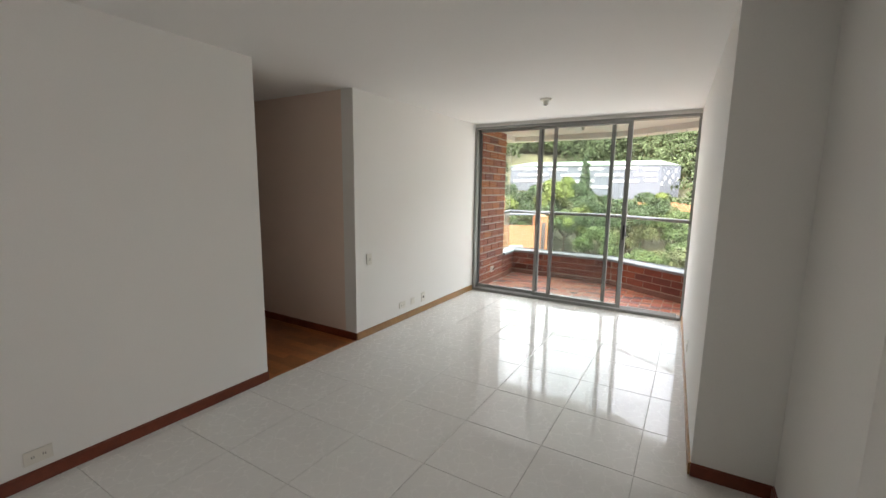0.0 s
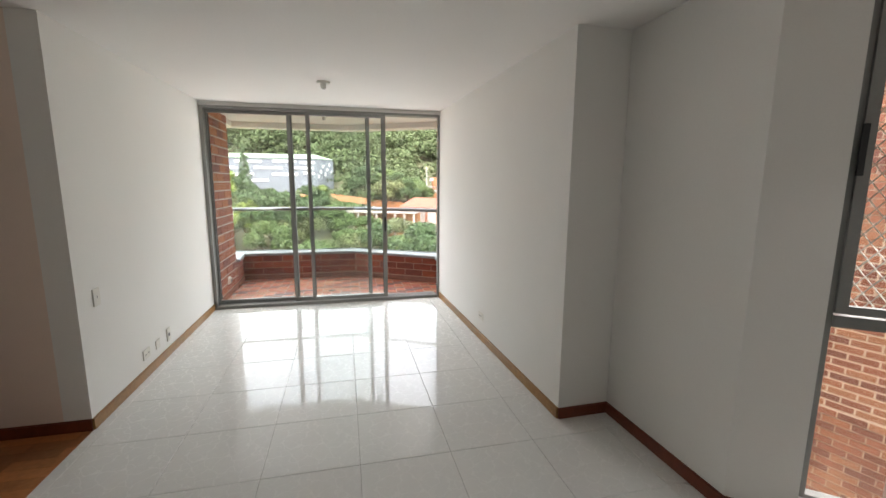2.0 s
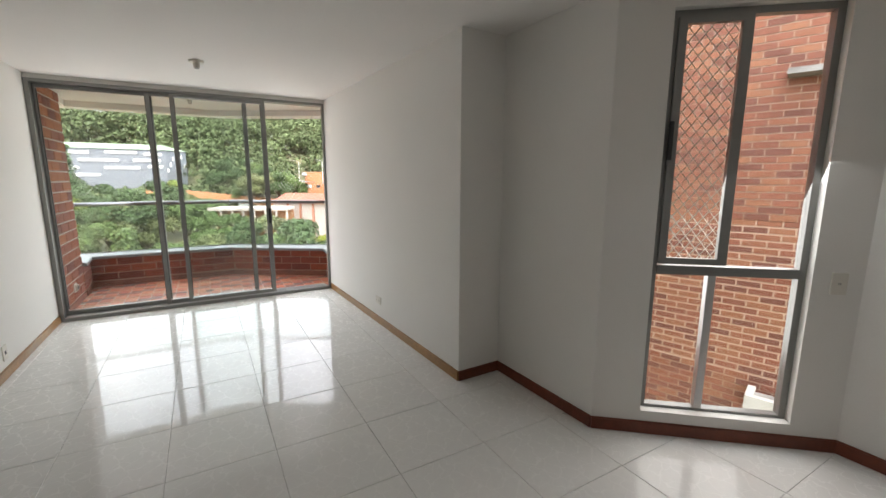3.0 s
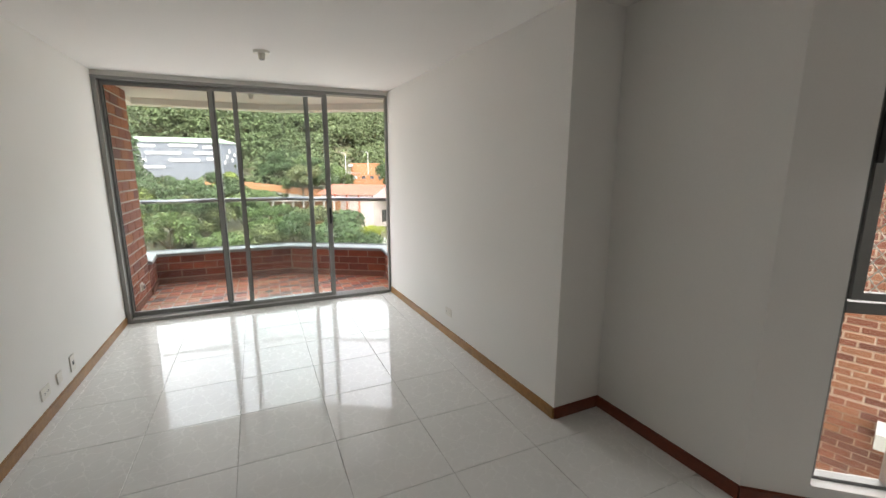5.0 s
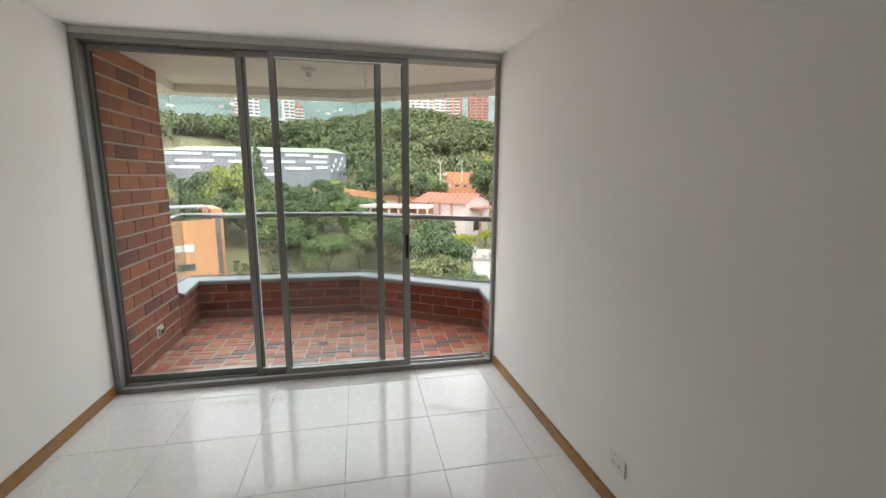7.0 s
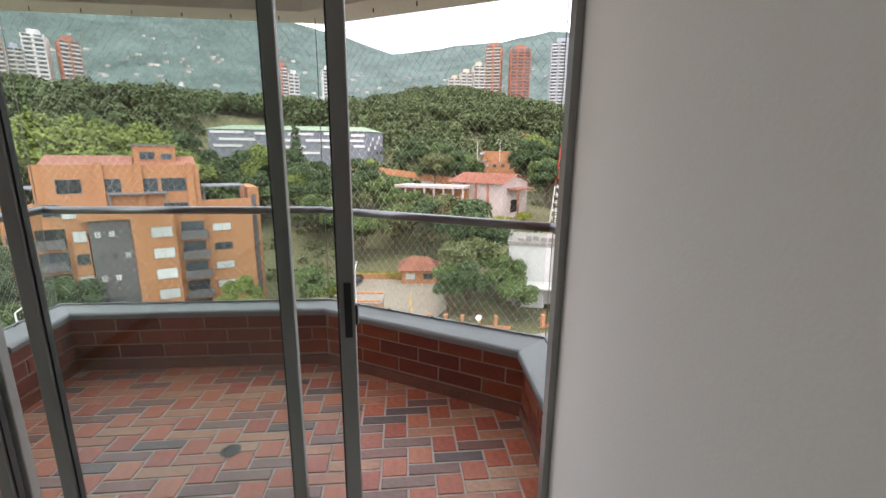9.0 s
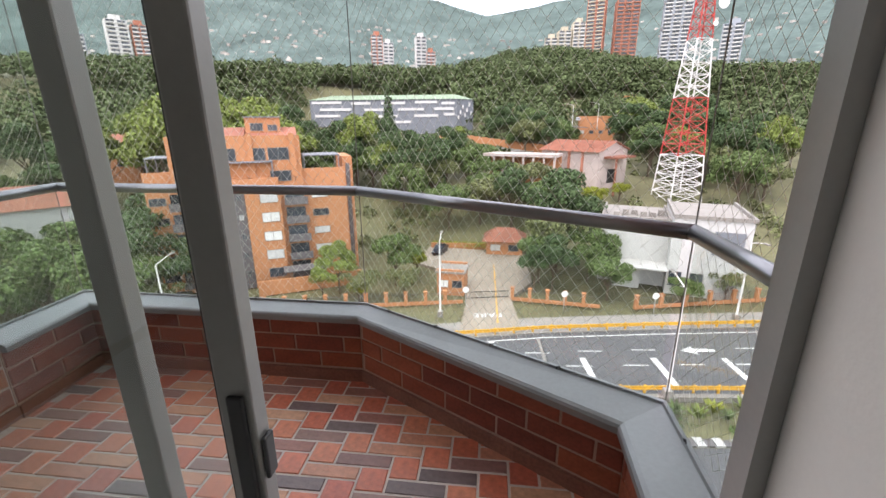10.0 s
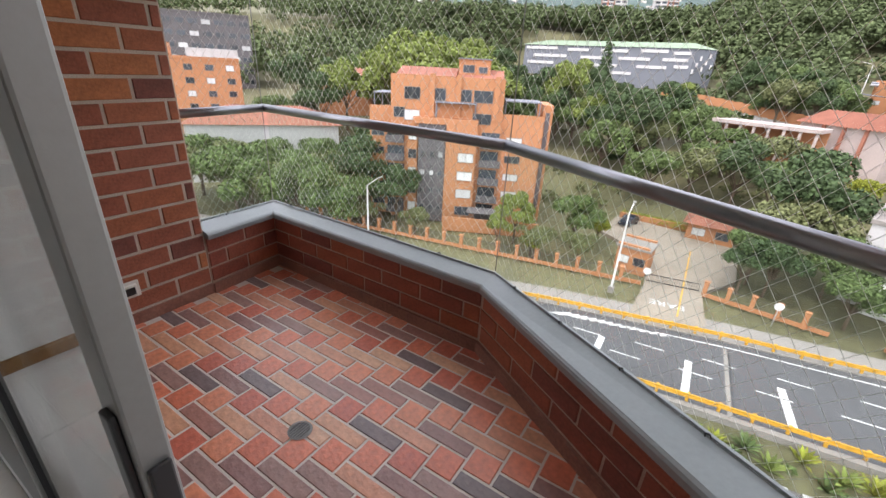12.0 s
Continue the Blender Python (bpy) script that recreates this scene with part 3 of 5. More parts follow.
MASTWHITE = mat("white_mast_paint", (0.72, 0.70, 0.68), 0.6, vary=0.1)
BARK = mat("tree_bark", (0.12, 0.09, 0.06), 0.95, vary=0.3, scale=3, fine=14, bump=0.6)
LEAF = [mat("leaves_" + n, c, 0.75, vary=0.25, scale=0.5, fine=4, island=0.45, bump=0, spec=0.2) for n, c in (
    ("mid", (0.095, 0.135, 0.045)), ("dark", (0.058, 0.09, 0.036)), ("light", (0.16, 0.20, 0.05)), ("olive", (0.13, 0.145, 0.06)), ("yellow", (0.21, 0.23, 0.03)))]
WOODS = mat("far_woods", (0.088, 0.113, 0.050), 0.9, vary=0.35, scale=0.02, fine=0.2, island=0.45, bump=0, spec=0.1)
# Distance haze on the mountains is painted into this blue-green base colour.
HILL = mat("hazed_mountain", (0.100, 0.132, 0.120), 1.0, vary=0.5, scale=0.005, fine=0.035, bump=0, spec=0.0)

g = B()
xs = np.concatenate([-np.geomspace(2200, 60, 26), np.linspace(-50, 80, 40), np.geomspace(90, 2200, 24)])
ys = np.concatenate([[-2000, -300, 0, 20, 26, 27, 28, 29, 30], np.linspace(35, 130, 28), np.geomspace(138, 1600, 34)])
grid = [[g.verts.new((x, y, ground(x, y) if y > 0 else -21.6)) for x in xs] for y in ys]
for r0, r1 in zip(grid, grid[1:]):
    for k in range(len(xs) - 1):
        g.faces.new((r0[k], r0[k + 1], r1[k + 1], r1[k]))
for f in g.faces:
    f.smooth = True
structure("ground", g, GRASS, "dry grass and earth on a rising slope", "ground")

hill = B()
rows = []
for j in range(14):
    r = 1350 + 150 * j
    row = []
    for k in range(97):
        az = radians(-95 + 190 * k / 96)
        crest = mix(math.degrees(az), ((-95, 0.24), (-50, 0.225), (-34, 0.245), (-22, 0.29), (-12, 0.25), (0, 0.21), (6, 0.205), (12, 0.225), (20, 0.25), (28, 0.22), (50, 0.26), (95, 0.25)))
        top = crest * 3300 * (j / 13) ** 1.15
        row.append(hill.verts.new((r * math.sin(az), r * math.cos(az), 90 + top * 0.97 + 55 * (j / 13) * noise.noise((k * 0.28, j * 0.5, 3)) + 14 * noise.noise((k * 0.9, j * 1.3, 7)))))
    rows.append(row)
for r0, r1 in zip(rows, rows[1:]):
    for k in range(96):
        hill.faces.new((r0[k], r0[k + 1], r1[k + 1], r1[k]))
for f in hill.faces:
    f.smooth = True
backdrop = structure("backdrop_mountains", hill, HILL, "wooded mountains under cloud, distance haze painted in as blue-green", "mountains")

HOUSE = mat("pale_hillside_house", (0.46, 0.41, 0.37), 0.9, vary=0.1, scale=0.05, fine=0.5, bump=0, island=0.35)
rh = random.Random(61)
specks = B()
for k in range(260):
    az, j = radians(rh.uniform(-48, 40)), rh.uniform(0.6, 7.5) ** 0.95
    d = 1350 + 150 * j
    x, y = d * math.sin(az), d * math.cos(az)
    hit, spot, nrm, idx = backdrop.ray_cast((x, y, 2500), (0, 0, -1))
    if not hit:
        continue
    w, t = rh.uniform(4, 10), rh.uniform(3.5, 8)
    box(specks, x - w, x + w, y - 5, y + 5, spot.z - 6, spot.z + t)
tagged(part("hillside_houses", specks, HOUSE), "small pale houses scattered over the wooded mountain", "houses", kind="stuff")

NEAR = ((-70, 20), (-20, 26.5), (5.8, 29.4), (17.3, 30.4), (45, 32.5), (120, 36))
FAR = ((-70, 24), (-20, 33), (-6.5, 36.8), (9, 40.2), (20, 41.8), (45, 45), (120, 52))
RZR = -20.0


def strip(xa, xb, lo, hi, z, t, n=24):
    b = B()
    x = np.linspace(xa, xb, n)
    for p, q in zip(x, x[1:]):
        prism(b, [(p, lo(p)), (q, lo(q)), (q, hi(q)), (p, hi(p))], z - t, z)
    bmesh.ops.remove_doubles(b, verts=b.verts, dist=0.001)
    return b


near = lambda x: mix(x, NEAR)
far = lambda x: mix(x, FAR)
structure("road", strip(-70, 120, near, far, RZR, 0.9, 40), ASPHALT, "grey asphalt road with white lane marks", "road")
structure("road_edge", strip(-70, 120, lambda x: near(x) - 0.5, lambda x: near(x) - 0.01, RZR + 0.12, 1.1, 40), CONC, "concrete edge of the raised road", "kerb")
structure("pavement", strip(-70, 120, lambda x: far(x) + 0.01, lambda x: far(x) + 3.6, RZR + 0.12, 0.9, 40), CONC, "worn concrete pavement beside the road", "pavement")
marks = thing("lane_marks", "worn white painted lane marks on asphalt", "road marking", kind="structure")


def bar(x, y, w, l, deg, material=WHITE, z=RZR):
    o = part("mark", box(B(), -w / 2, w / 2, -l / 2, l / 2, 0.004, 0.008), material, marks)
    o.matrix_basis = pose(x, y, z, 0, 0, deg)


for x in (5.85, 12.33, 19.0, 25.6, 32.2, -1.0):
    yy = near(x) + 3.3
    bar(x, yy, 0.55, 4.7, 4 if x > 12 else 0)
for k in range(9):
    x = -4 + 5.2 * k
    for f in (0.40, 0.66):
        yy = near(x) + (far(x) - near(x)) * f
        bar(x + (1.6 if f > 0.5 else 0), yy, 2.4, 0.13, 4)
for k in range(40):
    x = -20 + 2.0 * k
    yy = far(x) - 0.9 - max(0, (4 - x) * 0.06)
    bar(x, yy, 2.05, 0.14, math.degrees(math.atan2(far(x + 1) - far(x - 1), 2)) - (3 if x < 4 else 0))
for k in range(12):
    x = -5.2 + 0.8 * k
    bar(x, far(x) - 1.15, 0.3, 1.9 - 0.12 * k, -58)
bar(8.6, near(8.6) + 4.6, 0.3, 9.4, 2, CONC)
bar(8.85, near(8.6) + 4.6, 0.12, 9.4, 2, BLACK)
arrow = B()
prism(arrow, [(0, 0), (1.4, 0.75), (1.4, 0.25), (3.4, 0.2), (3.4, -0.2), (1.4, -0.25), (1.4, -0.75)], 0.004, 0.008)
o = part("arrow", arrow, WHITE, marks)
o.matrix_basis = pose(22, 37.8, RZR, 0, 0, 5)

drv = B()
prism(drv, [(0.2, far(0.2) + 0.1), (7.0, far(7.0) + 0.1), (6.2, 49.3), (9.5, 55), (10, 68), (-7, 72), (-7.5, 62), (0.5, 56), (0.6, 48.3)], RZR - 0.6, RZR + 0.14)
structure("driveway", drv, DRIVE, "worn concrete driveway and parking court", "driveway")
tx = bpy.data.curves.new("stop_text", 'FONT')
tx.body, tx.size, tx.align_x = "PARE", 1.5, 'CENTER'
to = new("stop_lettering", tx)
to.matrix_basis = pose(3.2, 44.4, RZR + 0.146, 0, 0, 186)
tx.materials.append(WHITE)
tagged(to, "white PARE lettering painted on the driveway", "road marking")
dl = thing("driveway_line", "yellow line painted along the driveway", "road marking", kind="structure")
part("mark", box(B(), 4.3, 4.45, 42, 62, RZR + 0.144, RZR + 0.148), YELLOW, dl)


def guard_rail(name, line, x0, x1, z):
    r = thing(name, "yellow steel guard rail along the road", "guard rail")
    n = int((x1 - x0) / 2.0)
    pm = mesh_of("post", box(B(), -0.09, 0.09, -0.08, 0.08, 0, 0.75), YELLOW)
    rm = mesh_of("beam", box(box(box(B(), -1.0, 1.0, -0.04, 0.04, 0.38, 0.50), -1.0, 1.0, -0.04, 0.04, 0.62, 0.74), -1.0, 1.0, -0.015, 0.015, 0.5, 0.62), YELLOW)
    for k in range(n):
        x = x0 + 2.0 * k
        a = math.degrees(math.atan2(line(x + 1) - line(x - 1), 2))
        for nm, me, dy in (("post", pm, 0.0), ("beam", rm, -0.12)):
            o = new(nm, me)
            o.parent = r
            o.matrix_basis = pose(x, line(x) + dy, z, 0, 0, a) @ Matrix.Diagonal((1.03, 1, 1, 1))


guard_rail("guard_rail", lambda x: near(x) + 0.15, -30, 70, RZR + 0.1)
guard_rail("guard_rail", lambda x: far(x) + 0.25, -30, 70, RZR + 0.12)

kb = thing("striped_kerb", "pale and grey block kerb below the road", "kerb")
ka = mesh_of("block", box(B(), -0.33, 0.33, -0.5, 0.5, -0.3, 0.15), CONC)
kd = mesh_of("block", box(B(), -0.3, 0.3, -0.45, 0.45, -0.3, 0.10), DARKBRICK)
kw = mesh_of("block", box(B(), -0.33, 0.33, -0.5, 0.5, -0.3, 0.15), WHITEWALL)
for k in range(60):
    x = 0 + 0.7 * k
    o = new("block", kw if k % 2 else kd)
    o.parent = kb
    o.matrix_basis = pose(x, 25.3 + 0.085 * x, -21.55, 0, 0, 5)
structure("lower_street", strip(-40, 90, lambda x: 17 + 0.085 * x, lambda x: 24.6 + 0.085 * x, -21.45, 0.3, 12), ASPHALT, "grey lower street beside the block", "road")

# ---- buildings ----
def facade_window(parent, m, w, h, pane=None, cache={}):
    key = (w, h)
    if key not in cache:
        f = B()
        t = 0.05
        box(f, -w / 2, w / 2, -0.06, 0.02, 0, t)
        box(f, -w / 2, w / 2, -0.06, 0.02, h - t, h)
        box(f, -w / 2, -w / 2 + t, -0.06, 0.02, t, h - t)
        box(f, w / 2 - t, w / 2, -0.06, 0.02, t, h - t)
        box(f, -t / 2, t / 2, -0.06, 0.02, t, h - t)
        cache[key] = (mesh_of("window", f, ALU), mesh_of("pane", box(B(), -w / 2 + t, w / 2 - t, -0.03, 0.02, t, h - t), PANE),
                      mesh_of("pane", box(B(), -w / 2 + t, w / 2 - t, -0.03, 0.02, t, h - t), CURTAIN))
    a, b, c = cache[key]
    o = new("window", a)
    o.parent, o.matrix_basis = parent, m
    p = new("pane", c if pane == "blind" else b)
    p.parent = o


def apartment_building():
    """The orange brick block across the road; local y points away from the viewer."""
    Z = -20.2
    o = thing("apartment_building", "orange brick apartment building with dark stair bay", "building", pose(-27.2, 52.5, Z, 0, 0, 26))
    for dims in ((-10.0, 5.6, 0, 12, 0, 20.0), (-13.4, -10.0, 1.2, 11, 0, 15.2), (5.6, 11.4, 0.6, 10, 0, 15.0), (11.4, 12.8, 3.0, 11, 0, 17.2), (-1.9, 2.4, -1.3, 0, 0, 15.0), (-7.4, -6.0, -0.7, 0, 0, 12.6)):
        part("wall", box(B(), *dims), ORANGE, o)
    part("roof_house", box(B(), -1.0, 3.4, 3.0, 8, 20.0, 22.6), ORANGE, o)
    part("ledge", box(B(), -6.6, -1.9, -1.3, 0, 14.2, 15.0), ORANGE, o)
    for x in (-4.2, -0.6, 4.6):
        part("pier", box(B(), x - 0.35, x + 0.35, -0.35, 0, 15.0, 20.6), ORANGE, o)
    for dims in ((5.6, 11.4, 0.6, 0.85, 15.0, 15.9), (-13.4, -10.0, 1.2, 1.45, 15.2, 16.0), (-10.0, 5.6, 0, 0.3, 20.0, 20.35)):
        part("roof_edge", box(B(), *dims), ORANGE, o)
    bay = part("stair_bay", box(B(), -5.8, -1.95, -1.0, -0.01, 0, 14.2), DARKBRICK, o, "dark grey brick stair bay")
    part("side_strip", box(B(), 11.8, 12.4, 2.9, 3.0, 1, 16.2), DARKBRICK, o, "dark side strip")
    r = B()
    for x0, x1, z in ((-9.6, -1.2, 20.05), (-1.0, 5.4, 20.05)):
        v = [r.verts.new(p) for p in ((x0, 0.4, z), (x1, 0.4, z), (x1, 11.8, z), (x0, 11.8, z), (x0, 6, z + 1.3), (x1, 6, z + 1.3))]
        for f in ((0, 1, 5, 4), (1, 2, 5), (2, 3, 4, 5), (3, 0, 4), (3, 2, 1, 0)):
            r.faces.new([v[i] for i in f])
    part("roof", r, ROOFTILE, o, "low red clay tile roof")
    part("roof_slab", box(B(), -1.2, 3.6, 2.8, 8.2, 22.6, 22.75), GREYCLAD, o, "grey roof slab")
    for x0, x1, y0, y1, z0, z1 in ((5.9, 10.8, 1.0, 6, 15.0, 17.5), (-13.0, -10.2, 2, 7, 15.2, 17.6), (-3.6, 2.0, -1.25, -0.01, 15.0, 17.0)):
        part("canopy", box(B(), x0, x1, y0, y1, z1, z1 + 0.15), GREYCLAD, o, "grey terrace canopy")
        for x in (x0 + 0.05, x1 - 0.2):
            for y in (y0 + 0.05, y1 - 0.2):
                part("canopy_post", box(B(), x, x + 0.12, y, y + 0.12, z0, z1), GREYCLAD, o)
    rng = random.Random(5)
    for k, z in enumerate((1.4, 4.0, 6.6, 9.2, 11.8)):
        facade_window(o, pose(1.0, -1.32, z), 2.2, 1.3, "blind" if k != 0 else None)
        facade_window(o, pose(7.6, 0.58, z), 2.2, 1.0, "blind" if k in (1, 2, 4) else None)
        facade_window(o, pose(-6.7, -0.72, z), 1.2, 1.3, "blind" if k in (0, 2, 4) else None)
        facade_window(o, pose(-12.2, 1.18, z), 1.9, 1.0)
        for x in (-5.1, -3.8, -2.6):
            facade_window(o, pose(x, -1.02, z + 0.4), 0.6, 0.75, "blind" if rng.random() < 0.5 else None)
        for x0, x1, y in ((2.9, 5.9, -1.1), (-10.6, -8.0, -0.9)):
            bal = B()
            box(bal, x0, x1, y, -0.01, z - 0.55, z - 0.4)
            box(bal, x0, x1, y, y + 0.1, z - 0.4, z + 0.5)
            part("balcony", bal, DARKBRICK, o, "dark balcony front")
            # Flat dark panel on the wall stands for the shade inside the balcony.
            part("balcony_recess", box(B(), x0 + 0.1, min(x1, 5.5), -0.06, -0.005, z - 0.35, z + 1.55), PANE, o, "flat dark panel standing for a shaded balcony recess")
    for x, w in ((-7.0, 2.2), (-3.4 + 0.2, 1.7), (0.3, 1.8), (2.8, 2.6)):
        facade_window(o, pose(x, -0.02, 17.2), w, 1.6)
    for x, w, pn in ((-8.8, 1.6, None), (-7.0, 2.2, "blind"), (2.8, 2.6, None)):
        facade_window(o, pose(x, -0.02, 14.4 if x > -8 else 14.7), w, 1.4, pn)
    facade_window(o, pose(0.4, 2.98, 20.9), 1.6, 1.0)
    facade_window(o, pose(2.4, 2.98, 20.9), 1.2, 0.8)
    part("awning", box(B(), 1.8, 7.5, -4.0, -1.32, 2.6, 2.75), DARKBRICK, o, "grey flat awning")
    part("garden_wall", box(B(), -1.5, 12, -4.6, -4.3, 0, 2.0), ORANGE, o)


apartment_building()


def slab_tower(name, az, d, w, z0, z1, depth, material, stripe, label, turn=0.0, floors=None):
    a = radians(az)
    o = thing(name, label, "building", pose(2.4 + d * math.sin(a), d * math.cos(a), 0, 0, 0, -az + turn))
    part("wall", box(B(), -w / 2, w / 2, 0, depth, z0 - 45, z1), material, o)
    part("roof", box(B(), -w / 4, w / 4, depth * 0.2, depth * 0.7, z1, z1 + 4), material, o)
    n = floors or max(6, int((z1 - z0) / 3.2))
    cols = max(2, int(w / 7))
    fh = (z1 - z0) / n
    me = mesh_of("window", box(B(), -w / cols * 0.36, w / cols * 0.36, -0.3, 0.02, 0, fh * 0.5), PANE)
    bands = mesh_of("balcony", box(B(), -w / cols * 0.40, w / cols * 0.40, -1.0, 0.02, 0, fh * 0.3), stripe)
    for i in range(n):
        for c in range(cols):
            x = -w / 2 + (c + 0.5) * w / cols
            for nm, m_, dz in (("window", me, 0.36), ("balcony", bands, 0.02)):
                q = new(nm, m_)
                q.parent = o
                q.matrix_basis = pose(x, 0, z0 + (i + dz) * fh)
    return o


def el(d, deg):
    return 1.5 + d * math.tan(radians(deg))


TRED = mat("tower_red_brick", (0.40, 0.16, 0.10), 0.9, vary=0.08, scale=0.05, fine=0.5, bump=0)
TWHITE = mat("tower_white", (0.62, 0.60, 0.58), 0.9, vary=0.06, scale=0.05, fine=0.5, bump=0)
TBEIGE = mat("tower_beige", (0.52, 0.46, 0.36), 0.9, vary=0.06, scale=0.05, fine=0.5, bump=0)
TGREY = mat("tower_grey", (0.33, 0.35, 0.38), 0.9, vary=0.06, scale=0.05, fine=0.5, bump=0)
D = 480
for az, w, top, m_, s_, tn in ((-44.2, 14, 8.6, TGREY, TWHITE, 0), (-40.6, 16, 10.2, TWHITE, TWHITE, 6), (-38.7, 12, 9.9, TRED, TWHITE, 6), (-37.3, 10, 9.3, TGREY, TBEIGE, -6), (-35.9, 14, 10.7, TWHITE, TWHITE, -12),
                               (-33.3, 14, 10.5, TRED, TWHITE, 10), (-13.6, 12, 10.4, TRED, TWHITE, 0), (-12.2, 11, 9.6, TWHITE, TWHITE, 10), (-8.1, 11, 10.3, TWHITE, TWHITE, 8), (-6.9, 9, 8.6, TRED, TWHITE, 8),
                               (7.9, 13, 9.8, TBEIGE, TWHITE, 0), (9.5, 13, 10.5, TBEIGE, TWHITE, 10), (11.1, 12, 11.3, TBEIGE, TWHITE, 10), (12.8, 17, 13.5, TRED, TBEIGE, -8), (16.3, 21, 13.1, TRED, TRED, 10),
                               (21.4, 24, 13.7, TGREY, TWHITE, 6), (26.8, 17, 9.8, TGREY, TWHITE, 0), (-72, 22, 9, TRED, TWHITE, 0), (-67, 20, 7.4, TWHITE, TWHITE, 0)):
    slab_tower("tower_block", az, D, w, el(D, 3.2), el(D, top), 14, m_, s_, "tall %s apartment tower among trees on the slope" % {TRED: "red brick", TWHITE: "white", TBEIGE: "beige", TGREY: "grey"}[m_], tn)


def grey_hall():
    o = thing("grey_hall", "long dark grey hall with white strips and green roof", "building", pose(-40, 197, 2.4, 0, 0, 1))
    b = B()
    prism(b, [(-38, 0), (30, 0), (37, 7), (37, 40), (-38, 40)], -10, 9.6)
    part("wall", b, GREYCLAD, o)
    r = B()
    v = [r.verts.new(p) for p in ((-39, -0.5, 9.7), (30.3, -0.5, 9.7), (37.5, 7, 9.7), (37.5, 40, 9.7), (-39, 40, 9.7), (-36, 26, 13.2), (28, 26, 13.2))]
    for f in ((0, 1, 6, 5), (1, 2, 6), (2, 3, 6), (3, 4, 5, 6), (4, 0, 5), (4, 3, 2, 1, 0)):
        r.faces.new([v[i] for i in f])
    part("roof", r, GREENROOF, o, "shallow green metal roof")
    for x, z, w in ((-30, 8.0, 14), (-14, 7.6, 9), (1, 7.6, 11), (16, 7.9, 10), (26, 7.4, 6), (-26, 5.0, 15), (-8, 4.8, 9), (9, 4.9, 12), (24, 5.0, 9), (-30, 2.2, 12), (-2, 2.0, 10), (16, 2.1, 11), (26.5, 2.6, 5), (4, -0.6, 10), (-18, -0.4, 9)):
        part("white_strip", box(B(), x - w / 2, x + w / 2, -0.3, 0.01, z, z + 1.1), TWHITE, o, "white wall strip")
    for k in range(7):
        part("white_panel", box(B(), 30.3 + k * 0.95, 31.0 + k * 0.95, -0.3 + k * 0.875 + 0.5, 1.0 + k * 0.875 + 0.2, 1.0 + (k * 2.3) % 6, 2.6 + (k * 2.3) % 6), TWHITE, o, "white wall panel")


grey_hall()


def church():
    zb = -11.5
    o = thing("chapel", "pale pink chapel with a red clay tile roof", "building", pose(21.6, 98.2, zb, 0, 0, -45))
    b = B()
    L, W, Hh = 15, 12, 7.0
    prism(b, [(-L / 2, 0), (L / 2, 0), (L / 2, W), (-L / 2, W)], -3, Hh)
    v = [b.verts.new(p) for p in ((L / 2, 0, Hh), (L / 2, W, Hh), (L / 2, W / 2, Hh + 1.8), (-L / 2, 0, Hh), (-L / 2, W, Hh), (-L / 2, W / 2, Hh + 1.8))]
    b.faces.new((v[0], v[1], v[2])), b.faces.new((v[4], v[3], v[5]))
    part("wall", b, PINK, o)
    for s in (0, 1):
        for k in range(24):
            r = B()
            x0 = -L / 2 - 0.6 + k * (L + 1.2) / 24
            x1 = x0 + (L + 1.2) / 24
            ye, ym = (-0.9, W / 2) if s == 0 else (W + 0.9, W / 2)
            q = [r.verts.new(p) for p in ((x0, ye, Hh - 0.2), (x1 - 0.05, ye, Hh - 0.2), (x1 - 0.05, ym, Hh + 2.0), (x0, ym, Hh + 2.0), ((x0 + x1) / 2, ye, Hh + 0.02), ((x0 + x1) / 2, ym, Hh + 2.2))]
            for f in ((0, 4, 5, 3), (4, 1, 2, 5)):
                r.faces.new([q[i] for i in f])
            part("roof_tile", r, ROOFTILE, o)
    for x in (-3.2, 0.2, 3.6):
        part("pilaster", box(B(), x - 0.25, x + 0.25, -0.3, 0, -3, Hh), TRED, o, "dark pink pilaster")
    part("porch", box(box(B(), L / 2, L / 2 + 3, 2, 10, Hh - 1.5, Hh - 1.1), L / 2 + 2.6, L / 2 + 2.9, 2.2, 2.6, -3, Hh - 1.5), ROOFTILE, o, "tiled side porch")
    part("doorway", box(B(), L / 2 - 0.01, L / 2 + 0.05, 4, 8, 0, 3.0), BLACK, o, "dark doorway")
    t = thing("terrace_building", "low pale concrete terrace with open bays", "building", pose(10.5, 95, zb + 1.2, 0, 0, -22))
    b = B()
    box(b, -9, 8, 0, 6, 4.6, 5.2)
    box(b, -9, 6, 1, 7, 2.0, 2.4)
    for k in range(8):
        box(b, -8.8 + k * 2.3, -8.4 + k * 2.3, 0.2, 0.6, -4, 4.6)
    part("frame", b, PINK, t)
    part("back_wall", box(B(), -9, 8, 5, 5.3, -4, 4.6), ORANGE, t, "orange brick back wall")
    w = thing("retaining_wall", "long curved orange brick wall on a white base", "wall")
    for k in range(16):
        a = radians(-5.5 + 13.5 * k / 15)
        d = 150 - 16 * (k / 15) ** 1.4
        q = part("panel", box(B(), -1.25, 1.25, 0, 0.4, 0, 2.4), ORANGE, w)
        q.matrix_basis = pose(2.4 + d * math.sin(a), d * math.cos(a), el(d, -2.0 - 1.8 * k / 15), 0, 0, -22)
        q = part("base", box(B(), -1.3, 1.3, 0.1, 0.5, -4, 0), WHITEWALL, w, "white base")
        q.matrix_basis = pose(2.4 + d * math.sin(a), d * math.cos(a), el(d, -2.0 - 1.8 * k / 15), 0, 0, -22)


church()


